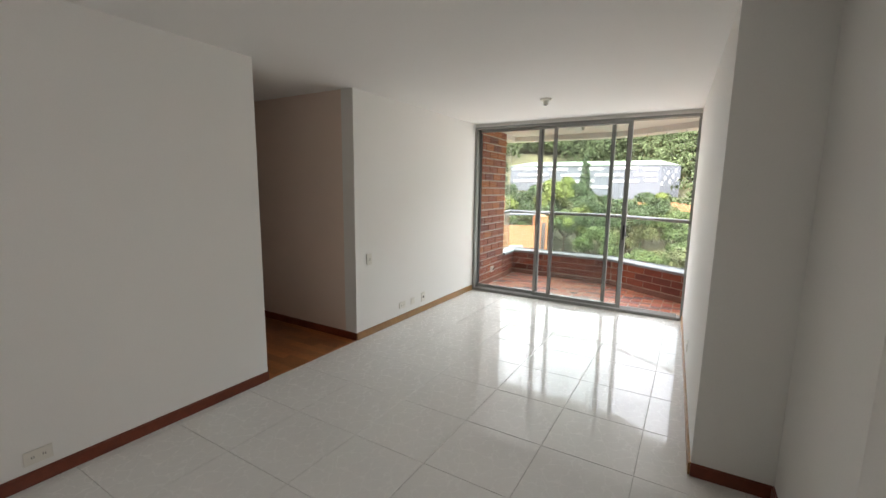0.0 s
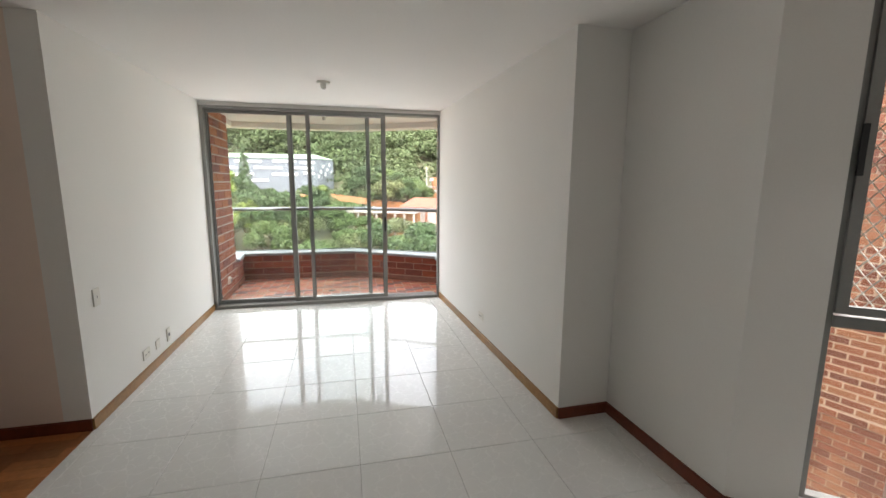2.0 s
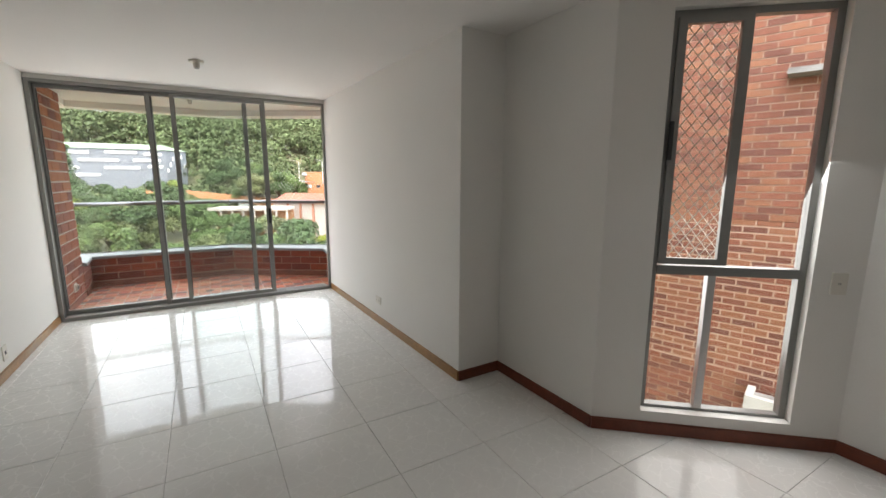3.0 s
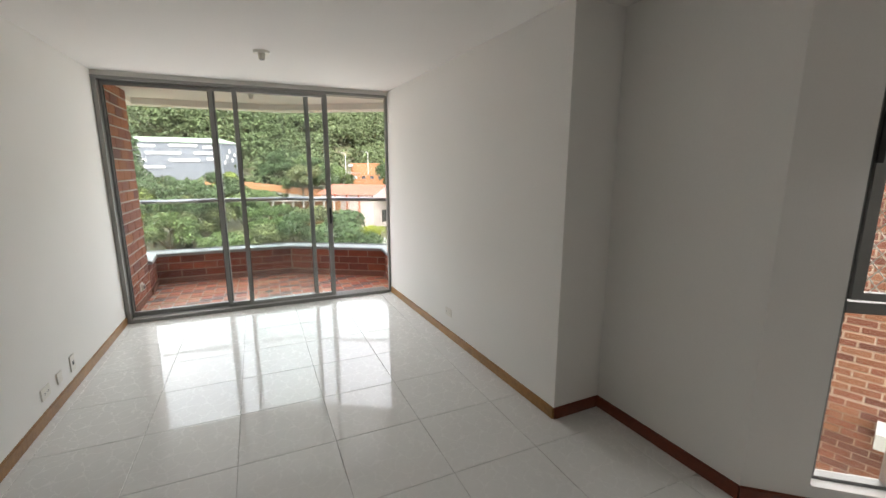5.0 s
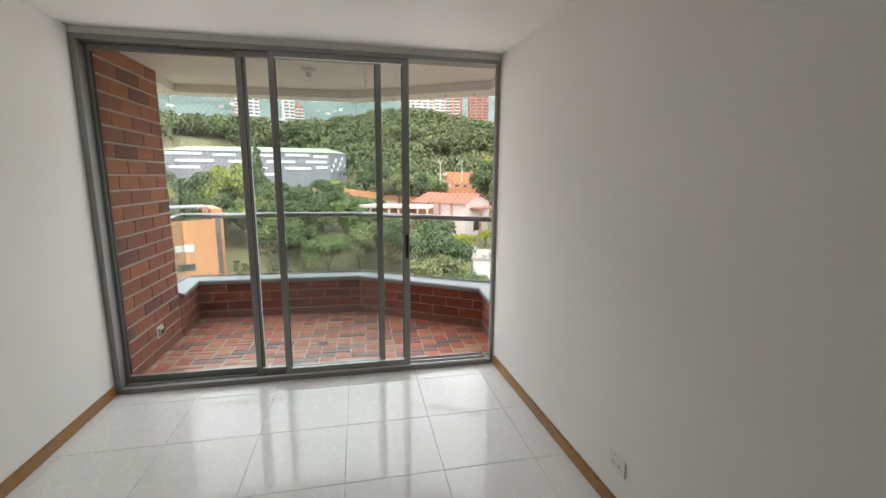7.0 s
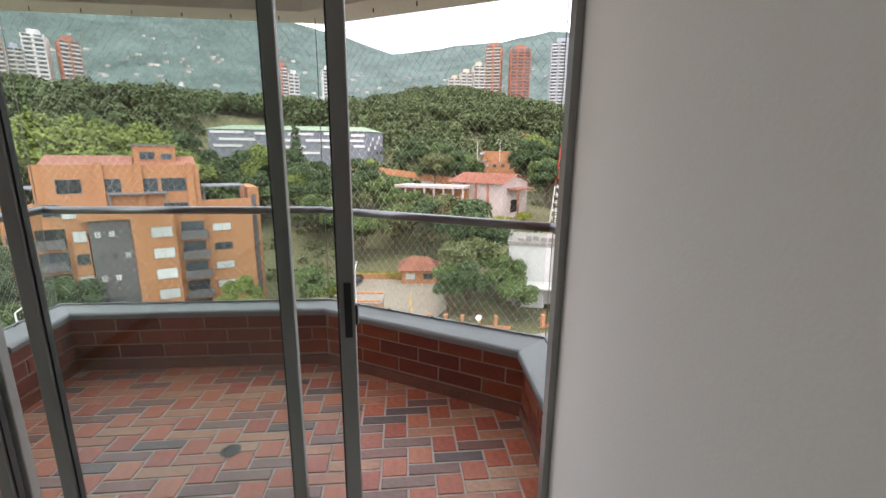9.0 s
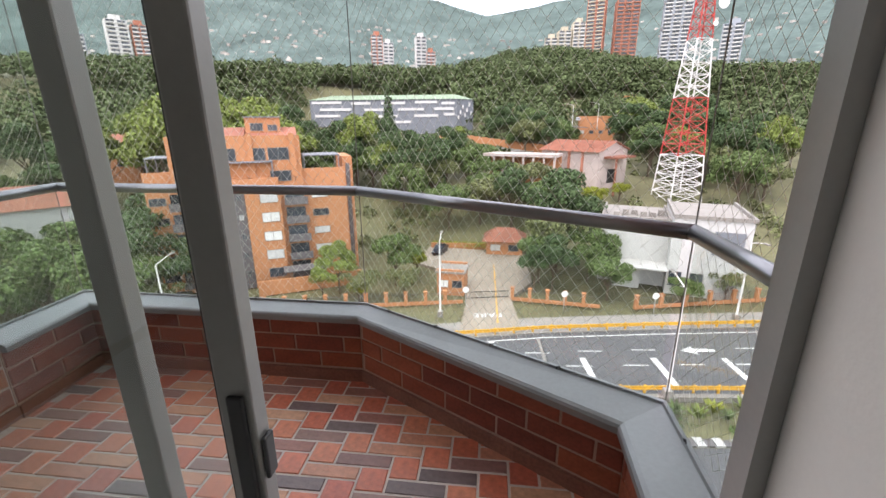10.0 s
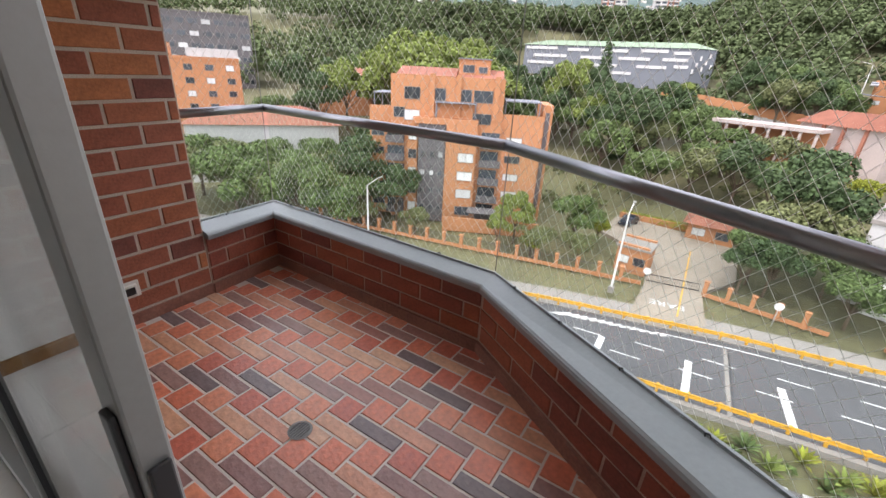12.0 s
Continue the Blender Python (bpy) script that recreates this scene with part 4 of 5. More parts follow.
def white_house():
    o = thing("white_building", "white flat-roofed building behind the fence", "building", pose(25.5, 53.5, -20.2, 0, 0, -18))
    b = B()
    box(b, -7.5, 1.0, 2.5, 13, 0, 9.0)
    box(b, 1.0, 9.5, 0, 12, 0, 10.2)
    box(b, -5.5, -2.0, 0.5, 2.5, 0, 3.2)
    part("wall", b, WHITEWALL, o)
    c = B()
    for x0, x1, y0, y1, z in ((-7.7, 1.0, 2.3, 13.2, 9.0), (0.9, 9.7, -0.2, 12.2, 10.2)):
        box(c, x0, x1, y0, y0 + 0.3, z, z + 0.45)
        box(c, x0, x0 + 0.3, y0 + 0.3, y1, z, z + 0.45)
        box(c, x1 - 0.3, x1, y0 + 0.3, y1, z, z + 0.45)
    part("roof_edge", c, CONC, o, "grey roof edge")
    part("roof", box(B(), -7.4, 0.85, 2.7, 13, 9.0, 9.05), CONC, o, "grey flat roof")
    part("roof", box(B(), 1.3, 9.3, 0.2, 12, 10.2, 10.25), CONC, o, "grey flat roof")
    for k in range(6):
        part("roof_unit", box(B(), -6.2 + k * 1.15, -5.4 + k * 1.15, 4 + (k % 3), 5 + (k % 3), 9.0, 9.7 + 0.2 * (k % 2), 0.05), CONC, o, "grey roof unit")
    part("shutter", box(B(), 5.6, 8.8, -0.05, 0.0, 5.8, 8.8), GREYCLAD, o, "large grey window")
    for x in (2.0, 4.4):
        facade_window(o, pose(x, -0.02, 1.2), 1.5, 2.0)
    part("canopy", box(B(), -6.0, 1.0, -1.2, 2.5, 3.3, 3.5), WHITEWALL, o)


white_house()


def mast():
    zb = -14.5
    o = thing("radio_mast", "red and white lattice radio mast", "mast", pose(43, 91.5, zb, 0, 0, 12))
    wid = lambda z: max(0.5, 3.4 - 0.061 * z)
    bands = (0, 9.5, 20.5, 31, 41, 51, 58)
    for bi, (z0, z1) in enumerate(zip(bands, bands[1:])):
        b = B()
        n = 5
        for j in range(n):
            za, zc = z0 + (z1 - z0) * j / n, z0 + (z1 - z0) * (j + 1) / n
            A = [Vector((sx * wid(za), sy * wid(za), za)) for sx, sy in ((-1, -1), (1, -1), (1, 1), (-1, 1))]
            C = [Vector((sx * wid(zc), sy * wid(zc), zc)) for sx, sy in ((-1, -1), (1, -1), (1, 1), (-1, 1))]
            for k in range(4):
                tube(b, A[k], C[k], 0.14, n=5)
                tube(b, A[k], C[(k + 1) % 4], 0.07, n=4)
                tube(b, A[(k + 1) % 4], C[k], 0.07, n=4)
                tube(b, C[k], C[(k + 1) % 4], 0.07, n=4)
        part("lattice_section", b, (MASTWHITE, MASTRED)[bi % 2], o, ("white lattice section", "red lattice section")[bi % 2])
    for x, z, r in ((2.4, 37.0, 1.1), (1.4, 33.5, 0.5), (1.2, 44.0, 0.6), (1.0, 30, 0.4), (-1.4, 46, 0.5)):
        b = B()
        tube(b, (x, -1.4, z), (x, -1.9, z), r * 0.5, r, n=18)
        part("dish", b, MASTWHITE, o, "white dish antenna")


mast()


def plain_block(name, label, x, y, z, turn, w, dp, h, material, wins, roof=None, wsize=(1.6, 1.2)):
    o = thing(name, label, "building", pose(x, y, z, 0, 0, turn))
    part("wall", box(B(), -w / 2, w / 2, 0, dp, -6, h), material, o)
    if roof:
        r = B()
        v = [r.verts.new(p) for p in ((-w / 2 - 0.7, -0.7, h), (w / 2 + 0.7, -0.7, h), (w / 2 + 0.7, dp + 0.7, h), (-w / 2 - 0.7, dp + 0.7, h), (-w / 4, dp / 2, h + roof), (w / 4, dp / 2, h + roof))]
        for f in ((0, 1, 5, 4), (1, 2, 5), (2, 3, 4, 5), (3, 0, 4), (3, 2, 1, 0)):
            r.faces.new([v[i] for i in f])
        part("roof", r, ROOFTILE, o, "hipped clay tile roof")
    else:
        part("roof_edge", box(box(B(), -w / 2, w / 2, -0.15, 0.15, h, h + 0.5), -w / 2, w / 2, dp - 0.3, dp, h, h + 0.5), material, o)
    cols, rws = wins
    for i in range(rws):
        for c in range(cols):
            facade_window(o, pose(-w / 2 + (c + 0.5) * w / cols, -0.02, 0.9 + i * (h - 0.4) / rws), *wsize, pane="blind" if (i * 7 + c * 3) % 5 == 0 else None)
    return o


ob = plain_block("orange_building", "orange brick building with white roof terrace", -93, 54, -11, 58, 16, 14, 11.0, ORANGE, (4, 4))
part("terrace", box(B(), -2, 8, 1, 12, 11.0, 13.2), WHITEWALL, ob, "white roof terrace")
part("roof_tower", box(B(), -8, -5, 0.5, 6, 11.0, 14.0), ORANGE, ob)
plain_block("grey_building", "dark grey brick building with rows of windows", -131, 76, -8, 58, 30, 20, 19.5, DARKBRICK, (9, 6), wsize=(2.4, 1.3))
plain_block("brick_house", "orange brick house half hidden by trees", -78, 84, -8, 40, 16, 10, 6.0, ORANGE, (4, 2), roof=1.8)
plain_block("pool_house", "white house with a low red-brown tile roof", -66, 49, -20, 50, 26, 16, 10.0, WHITEWALL, (6, 2), roof=2.6)
plain_block("brick_house", "low orange brick house on the far slope", 46.5, 176, -3.6, -12, 14, 10, 7.0, ORANGE, (4, 1))
plain_block("brick_house", "small orange brick house on the far slope", 75, 235, 9, -12, 12, 10, 5, ORANGE, (3, 1))
plain_block("gate_house", "small brown brick house with hipped roof", 6.2, 67.5, -20.1, -4, 6.0, 5, 2.6, ORANGE, (2, 1), roof=1.8, wsize=(1.7, 1.1))
ob = plain_block("guard_booth", "small orange brick guard booth with flat roof", -1.6, 50.5, -20.1, -6, 3.6, 3.4, 2.9, ORANGE, (2, 1), wsize=(1.3, 1.0))
part("flat_roof", box(B(), -2.0, 2.0, -0.3, 3.7, 2.9, 3.15), CONC, ob, "grey flat roof")
structure("far_road", strip(30, 46, lambda x: 118 + (x - 30) * 7, lambda x: 132 + (x - 30) * 9, 0.2, 0.1, 3), ASPHALT, "far road climbing the slope", "road").matrix_basis = Matrix.Identity(4)


def car(m, material, label):
    o = thing("car", label, "car", m)
    b = B()
    v = ((-2.1, 0.3), (-2.15, 0.75), (-1.2, 0.92), (-0.6, 1.42), (0.9, 1.45), (1.6, 0.95), (2.1, 0.88), (2.15, 0.35))
    l = [b.verts.new((x, -0.82, z)) for x, z in v]
    r = [b.verts.new((x, 0.82, z)) for x, z in v]
    n = len(v)
    for k in range(n):
        b.faces.new((l[k], l[(k + 1) % n], r[(k + 1) % n], r[k]))
    b.faces.new(l[::-1]), b.faces.new(r)
    bmesh.ops.recalc_face_normals(b, faces=b.faces)
    bmesh.ops.bevel(b, geom=b.edges[:], offset=0.06, segments=2, affect='EDGES')
    part("body", b, material, o)
    gl = B()
    box(gl, -0.75, 1.2, -0.84, 0.84, 0.95, 1.3, 0.03)
    part("windows", gl, PANE, o)
    part("windscreen", prism(B(), [(-1.12, -0.7), (-0.75, -0.7), (-0.75, 0.7), (-1.12, 0.7)], 0.97, 1.28), PANE, o)
    for x in (-1.35, 1.35):
        for y in (-0.8, 0.66):
            w = part("wheel", tube(B(), (x, y, 0.32), (x, y + 0.16, 0.32), 0.32, n=16), BLACK, o)
            part("rim", tube(B(), (x, y - 0.01, 0.32), (x, y + 0.17, 0.32), 0.18, n=12), ALU_LIGHT, w)
    for y in (-0.6, 0.6):
        part("headlight", box(B(), -2.17, -2.08, y - 0.18, y + 0.18, 0.6, 0.74, 0.02), WHITEWALL, o)


CARPAINT = mat("dark_blue_car_paint", (0.03, 0.035, 0.05), 0.25, 0.3, bump=0)
SILVER = mat("silver_car_paint", (0.5, 0.5, 0.52), 0.3, 0.6, bump=0)
car(pose(-4.7, 68.0, -19.86, 0, 0, 75), CARPAINT, "small dark blue car parked in the court")
car(pose(39, 175, 2.0, 0, 0, 80), SILVER, "silver car on the far road")
car(pose(14.5, 19.5, -21.45, 0, 0, 4), CARPAINT, "dark car on the lower street")


def fence(x0, y0, x1, y1, n, label):
    f = thing("fence", label, "fence")
    d = Vector((x1 - x0, y1 - y0, 0))
    a = math.degrees(math.atan2(d.y, d.x))
    seg = d.length / n
    pm = mesh_of("post", box(box(B(), -0.2, 0.2, -0.2, 0.2, 0, 1.7), -0.26, 0.26, -0.26, 0.26, 1.7, 1.82), ORANGE)
    wm = mesh_of("plinth", box(B(), 0.2, seg - 0.2, -0.08, 0.08, 0, 0.45), ORANGE)
    gm = B()
    for k in range(int(seg / 0.25)):
        box(gm, 0.25 + k * 0.25, 0.27 + k * 0.25, -0.01, 0.01, 0.45, 1.5)
    box(gm, 0.2, seg - 0.2, -0.015, 0.015, 1.42, 1.46)
    gm = mesh_of("bars", gm, DARKBRICK)
    for k in range(n):
        p = Vector((x0, y0, 0)) + d * (k / n)
        for nm, me in (("post", pm), ("plinth", wm), ("bars", gm)):
            o = new(nm, me)
            o.parent = f
            o.matrix_basis = pose(p.x, p.y, -20.1, 0, 0, a)


fence(-45, 39.5, 0.4, 47.6, 19, "orange brick posts with dark bars before the garden")
fence(6.4, 49.0, 17, 47.4, 5, "orange brick posts with dark bars beside the drive")
fence(21, 47.5, 46, 53, 8, "orange brick posts with dark bars before the white building")
gt = thing("gate", "dark low sliding gate across the drive", "gate", pose(0.6, 48.2, -19.9, 0, 0, 10))
b = B()
box(b, 0, 5.4, -0.03, 0.03, 1.0, 1.08)
box(b, 0, 5.4, -0.03, 0.03, 0.2, 0.28)
for k in range(23):
    box(b, k * 0.24, k * 0.24 + 0.03, -0.015, 0.015, 0.28, 1.0)
part("bars", b, BLACK, gt)
for x, y in ((0.6, 46.2), (12.2, 45.8), (22.5, 46)):
    s = thing("round_sign", "round white road sign on a post", "sign", pose(x, y, -20.0, 0, 0, 6))
    part("post", tube(B(), (0, 0, 0), (0, 0, 2.2), 0.05, n=8), ALU_LIGHT, s)
    part("disc", tube(B(), (0, -0.06, 2.3), (0, -0.02, 2.3), 0.4, n=20), MASTWHITE, s)


def street_lamp(x, y, z, h, turn):
    s = thing("street_lamp", "pale steel street lamp with a curved arm", "street lamp", pose(x, y, z, 0, 0, turn))
    part("pole", tube(B(), (0, 0, 0), (0, 0, h), 0.13, 0.07, n=10), MASTWHITE, s)
    part("foot", box(B(), -0.3, 0.3, -0.3, 0.3, 0, 0.7), CONC, s)
    part("arm", tube(B(), (0, 0, h), (0, 2.0, h + 0.5), 0.05, n=8), MASTWHITE, s)
    part("lamp_head", box(B(), -0.14, 0.14, 1.9, 2.7, h + 0.42, h + 0.58, 0.04), CONC, s)


street_lamp(17.6, 30.0, -19.9, 9.5, 0)
street_lamp(-2.2, 43.2, -19.9, 9.0, 0)
street_lamp(-30, 36.0, -19.9, 8.0, 0)
street_lamp(31, 45.0, -19.9, 9.0, 180)
street_lamp(32, 150, -2, 9.0, 90)
street_lamp(44, 165, -1, 9.0, 90)


# ---- trees ----
def leaf_cloud(name, blobs, n, size, material, seed, flat=0.5):
    """Many small folded leaves scattered through overlapping clumps."""
    r = np.random.RandomState(seed)
    blobs = np.array(blobs, float)
    w = blobs[:, 3] ** 2
    pick = r.choice(len(blobs), n, p=w / w.sum())
    d = r.normal(size=(n, 3))
    d /= np.linalg.norm(d, axis=1)[:, None]
    d[:, 2] = np.where(d[:, 2] < -0.45, -d[:, 2], d[:, 2])
    rad = blobs[pick, 3] * (0.55 + 0.5 * r.rand(n))
    c = blobs[pick, :3] + d * rad[:, None] * np.array([1, 1, 0.8])
    nrm = d + r.normal(size=(n, 3)) * 0.7 + np.array([0, 0, flat])
    nrm /= np.linalg.norm(nrm, axis=1)[:, None]
    u = np.cross(nrm, r.normal(size=(n, 3)))
    u /= np.linalg.norm(u, axis=1)[:, None]
    v = np.cross(nrm, u)
    s = size * (0.5 + r.rand(n))[:, None]
    fold = nrm * s * 0.25
    vs = np.stack([c - u * s * 0.5 - fold, c + v * s * 0.32, c + u * s * 0.5 - fold, c - v * s * 0.32], 1).reshape(-1, 3)
    me = bpy.data.meshes.new(name)
    i = np.arange(n) * 4
    me.from_pydata(vs.tolist(), [], np.stack([i, i + 1, i + 3, i + 1, i + 2, i + 3], 1).reshape(-1, 3).tolist())
    me.materials.append(material)
    return me


def tree(name, label, h, spread, n, size, material, seed, trunk=0.25, tall=0.55):
    r = random.Random(seed)
    o = thing(name, label, "tree", pose(0, 0, -400))
    b = B()
    fork = h * 0.38
    tube(b, (0, 0, -1), (0.1, 0, fork), trunk, trunk * 0.7, n=8)
    blobs = []
    for k in range(9):
        a = 6.283 * k / 9 + r.uniform(-0.4, 0.4)
        q = r.uniform(0.35, 0.8) * spread
        tip = Vector((q * math.cos(a), q * math.sin(a), h * r.uniform(0.5, 0.82)))
        tube(b, (0.1, 0, fork * r.uniform(0.7, 1)), tip, trunk * 0.4, trunk * 0.1, n=6)
        blobs.append((*tip, spread * r.uniform(0.30, 0.48)))
    for k in range(4):
        blobs.append((r.uniform(-0.3, 0.3) * spread, r.uniform(-0.3, 0.3) * spread, h * r.uniform(0.72, 0.9), spread * r.uniform(0.28, 0.42)))
    part("trunk", b, BARK, o)
    c = new("crown", leaf_cloud("crown", blobs, n, size, material, seed))
    c.parent = o
    return o


KINDS = [tree("tree", "broad leafy green tree in full crown", 9, 4.6, 5600, 0.44, LEAF[0], 1),
         tree("tree", "dense dark green tree in full crown", 11, 4.4, 5600, 0.44, LEAF[1], 2),
         tree("tree", "feathery light green tree", 12, 4.2, 5600, 0.5, LEAF[2], 3),
         tree("tree", "loose olive green tree with open crown", 8, 4.4, 3400, 0.4, LEAF[3], 4),
         tree("tree", "small round yellow-green tree", 5, 2.6, 3000, 0.32, LEAF[4], 5)]
rt = random.Random(12)


def plant(k, x, y, s=1.0, z=None):
    return copy_thing(KINDS[k], pose(x, y, ground(x, y) if z is None else z, 0, 0, rt.uniform(0, 360)) @ Matrix.Diagonal((s, s, s * rt.uniform(0.9, 1.12), 1)))


def plant_scaled(k, x, y, s=1.0, z=None):
    o = plant(k, x, y, 1.0, z)
    o.scale = (s, s, s * rt.uniform(0.9, 1.1))
    return o


# garden before and beside the orange building
for k, x, y, s in ((1, -32.8, 45.2, 0.78), (2, -16.5, 50, 0.62), (0, -9.5, 53.5, 0.8), (0, -38, 43.5, 0.8), (1, -41, 46, 1.1), (3, -46, 43, 1.1),
                   (0, -50, 47, 1.2), (0, -55, 42, 1.25), (3, -61, 40, 1.2), (0, -48, 40, 1.0), (1, -43, 52, 1.3), (0, -66, 36, 1.2), (3, -57, 36, 1.1), (4, -7.2, 58, 0.8), (4, -13, 47.5, 0.6),
                   (0, -41, 35, 1.1), (0, -37, 37.5, 0.95), (3, -45, 36, 1.1), (0, -47, 32, 1.1), (0, -52, 33, 1.2), (3, -35, 41.5, 0.55), (2, -17.5, 46.8, 0.42), (3, -12.5, 47.2, 0.6), (3, -28.5, 43.8, 0.5), (3, -7.5, 48.8, 0.55), (3, -60, 30, 1.2), (1, 9.5, 52.5, 0.6), (1, 12.0, 53.5, 0.65), (0, 10.5, 56, 0.8), (3, 13.5, 60, 1.2), (1, 14.5, 65, 1.3), (0, 18.5, 50.5, 0.72), (0, 17.5, 57, 0.8), (0, 27, 49.5, 0.45), (3, 33, 51, 0.5),
                   (0, -4, 78, 1.0), (3, 2, 80, 1.2), (1, 8, 79, 1.1), (0, 13, 78, 1.1), (4, 24, 84, 1.1), (4, 19.5, 88, 1.3), (3, 12, 88, 1.1), (0, 6, 90, 1.0), (0, -1, 92, 1.1), (3, -8, 88, 1.2), (0, -14, 84, 1.2), (3, -11, 98, 1.1), (1, -18, 94, 1.2), (0, 1, 104, 1.1), (3, -4, 112, 1.1), (4, 31, 90, 0.8),
                   (2, -44, 78, 1.5), (2, -51, 80, 1.7), (2, -57, 74, 1.6), (2, -62, 82, 1.7), (2, -40, 88, 1.5), (2, -70, 74, 1.4), (0, -36, 92, 1.2), (1, -30, 96, 1.3), (2, -47, 92, 1.6), (1, -70, 66, 1.3), (0, -80, 62, 1.1), (1, -86, 74, 1.3),
                   (1, 43, 108, 1.1), (0, 50, 104, 1.2), (1, 56, 112, 1.4), (1, 62, 120, 1.5), (0, 48, 120, 1.3), (1, 55, 130, 1.6), (1, 66, 135, 1.6), (0, 60, 96, 1.0), (1, 50, 140, 1.5), (0, 14, 140, 0.9), (0, 22, 160, 1.1), (1, 12, 172, 1.2)):
    plant_scaled(k, x, y, s)
rm = np.random.RandomState(21)
count = 0
while count < 150:
    x, y = -110 + 190 * rm.rand(), 84 + 90 * rm.rand()
    if (4 < x < 46 and 84 < y < 128) or (26 < x < 62 and y > 110 and abs(x - (20 + y * 0.12)) < 8) or (-12 < x < 20 and 96 < y < 125 and rm.rand() < 0.7):
        continue
    if -0.47 * y - 4 < x < 8 and y > 112:
        continue
    if x < -72 and y < 100:
        continue
    plant_scaled((0, 1, 0, 2, 3)[count % 5], x, y, 0.8 + 0.6 * rm.rand())
    count += 1
for o in KINDS:
    for c in (o, *o.children_recursive):
        bpy.data.objects.remove(c)


def conifer(x, y, z, h):
    o = thing("conifer", "tall dark columnar conifer", "tree", pose(x, y, z))
    part("trunk", tube(B(), (0, 0, 0), (0, 0, h * 0.95), 0.3, 0.05, n=8), BARK, o)
    blobs = [(0, 0, h * (0.15 + 0.82 * k / 16), (1 - k / 17) * h * 0.13 + 0.2) for k in range(17)]
    c = new("crown", leaf_cloud("crown", blobs, 900, 0.9, LEAF[1], 31))
    c.parent = o


conifer(-31, 150, -4, 21)
for k in range(7):
    conifer(-13.5 + 1.1 * k, 92 + 0.6 * k, -15, 6.5)

# far woods, a low scrub, hedges and the plants under the road
r = np.random.RandomState(8)
blobs = []
while len(blobs) < 16500:
    d = 150 + 470 * r.rand() ** 0.8 if len(blobs) < 9000 else 190 + 190 * r.rand()
    az = radians(-75 + 125 * r.rand()) if len(blobs) < 9000 else radians(-45 + 80 * r.rand())
    x, y = 2 + d * math.sin(az), d * math.cos(az)
    if -90 < x < 6 and 150 < y < 250 and not (y > 240):
        if 176 < y + 0.14 * x < 234 or y < 165:
            continue
    if -80 < x < 2 and y < 200:
        continue
    if 24 < x < 62 and y < 250 and abs(x - (20 + y * 0.12)) < 9:
        continue
    if az < radians(-28) and d > 330:
        continue
    z = ground(x, y)
    s = 3.2 + 3.2 * r.rand()
    for _ in range(3):
        blobs.append((x + s * 0.6 * r.normal(), y + s * 0.6 * r.normal(), z + s * (0.6 + 0.9 * r.rand()), s * (0.6 + 0.4 * r.rand())))
for _ in range(520):
    x, y = -95 + 105 * r.rand(), 118 + 74 * r.rand()
    s = 1.2 + 1.7 * r.rand()
    z = min(ground(x, y), -3.2)
    for _ in range(2):
        blobs.append((x + s * 0.6 * r.normal(), y + s * 0.6 * r.normal(), z + s * 0.5, s))
woods = new("woods", leaf_cloud("woods", blobs, 480000, 1.75, WOODS, 9, flat=0.8))
tagged(woods, "mixed green woods on the far slope", "woods", kind="stuff")
blobs = []
for k in range(260):
    x, y = -70 + 130 * r.rand(), 72 + 80 * r.rand()
    if 8 < x < 40 and 92 < y < 118:
        continue
    blobs.append((x, y, ground(x, y) + 0.3, 0.8 + 1.2 * r.rand()))
tagged(new("scrub", leaf_cloud("scrub", blobs, 9000, 0.7, LEAF[3], 10)), "low olive scrub on the slope", "scrub", kind="stuff")
blobs = [(-6 + 0.5 * k, 71.8 - 0.03 * k, -19.4, 0.75) for k in range(22)]
hd = thing("hedge", "clipped yellow-green hedge on a brick planter", "hedge")
c = new("leaves", leaf_cloud("hedge", blobs, 2200, 0.3, LEAF[4], 13))
c.parent = hd
part("planter", box(B(), -6.6, 5, 70.9, 71.2, -20.4, -19.0), ORANGE, hd, "low orange brick planter wall")
for k in range(26):
    x = 3 + 1.35 * k + rt.uniform(-0.4, 0.4)
    y = 26.9 + 0.085 * x + rt.uniform(-0.6, 1.0)
    p = thing("agave", "spiky green agave plant on the bank", "plant", pose(x, y, ground(x, y) - 0.05, 0, 0, rt.uniform(0, 90)), group="bank plants")
    b = B()
    s = rt.uniform(0.8, 1.4)
    for j in range(16):
        a, t = 2.4 * j, rt.uniform(0.35, 1.2)
        tip = Vector((math.cos(a) * math.cos(t), math.sin(a) * math.cos(t), math.sin(t))) * s
        side = Vector((-math.sin(a), math.cos(a), 0)) * 0.11 * s
        v = [b.verts.new(q) for q in (Vector((0, 0, 0)) - side * 0.5, Vector((0, 0, 0)) + side * 0.5, tip * 0.55 + side + Vector((0, 0, 0.12)), tip, tip * 0.55 - side + Vector((0, 0, 0.12)))]
        b.faces.new((v[0], v[1], v[2], v[4])), b.faces.new((v[4], v[2], v[3]))
    part("leaves", b, LEAF[(2, 4, 0)[k % 3]], p)
blobs = [(rt.uniform(-10, 45), 0, 0, rt.uniform(0.3, 0.7)) for k in range(90)]
blobs = [(x, 27.2 + 0.085 * x + rt.uniform(-1, 1.2), -21.2, s) for x, _, _, s in blobs]
tagged(new("bank_plants", leaf_cloud("bank_plants", blobs, 6000, 0.35, LEAF[0], 14)), "low green plants on the bank below the road", "plants", kind="stuff")

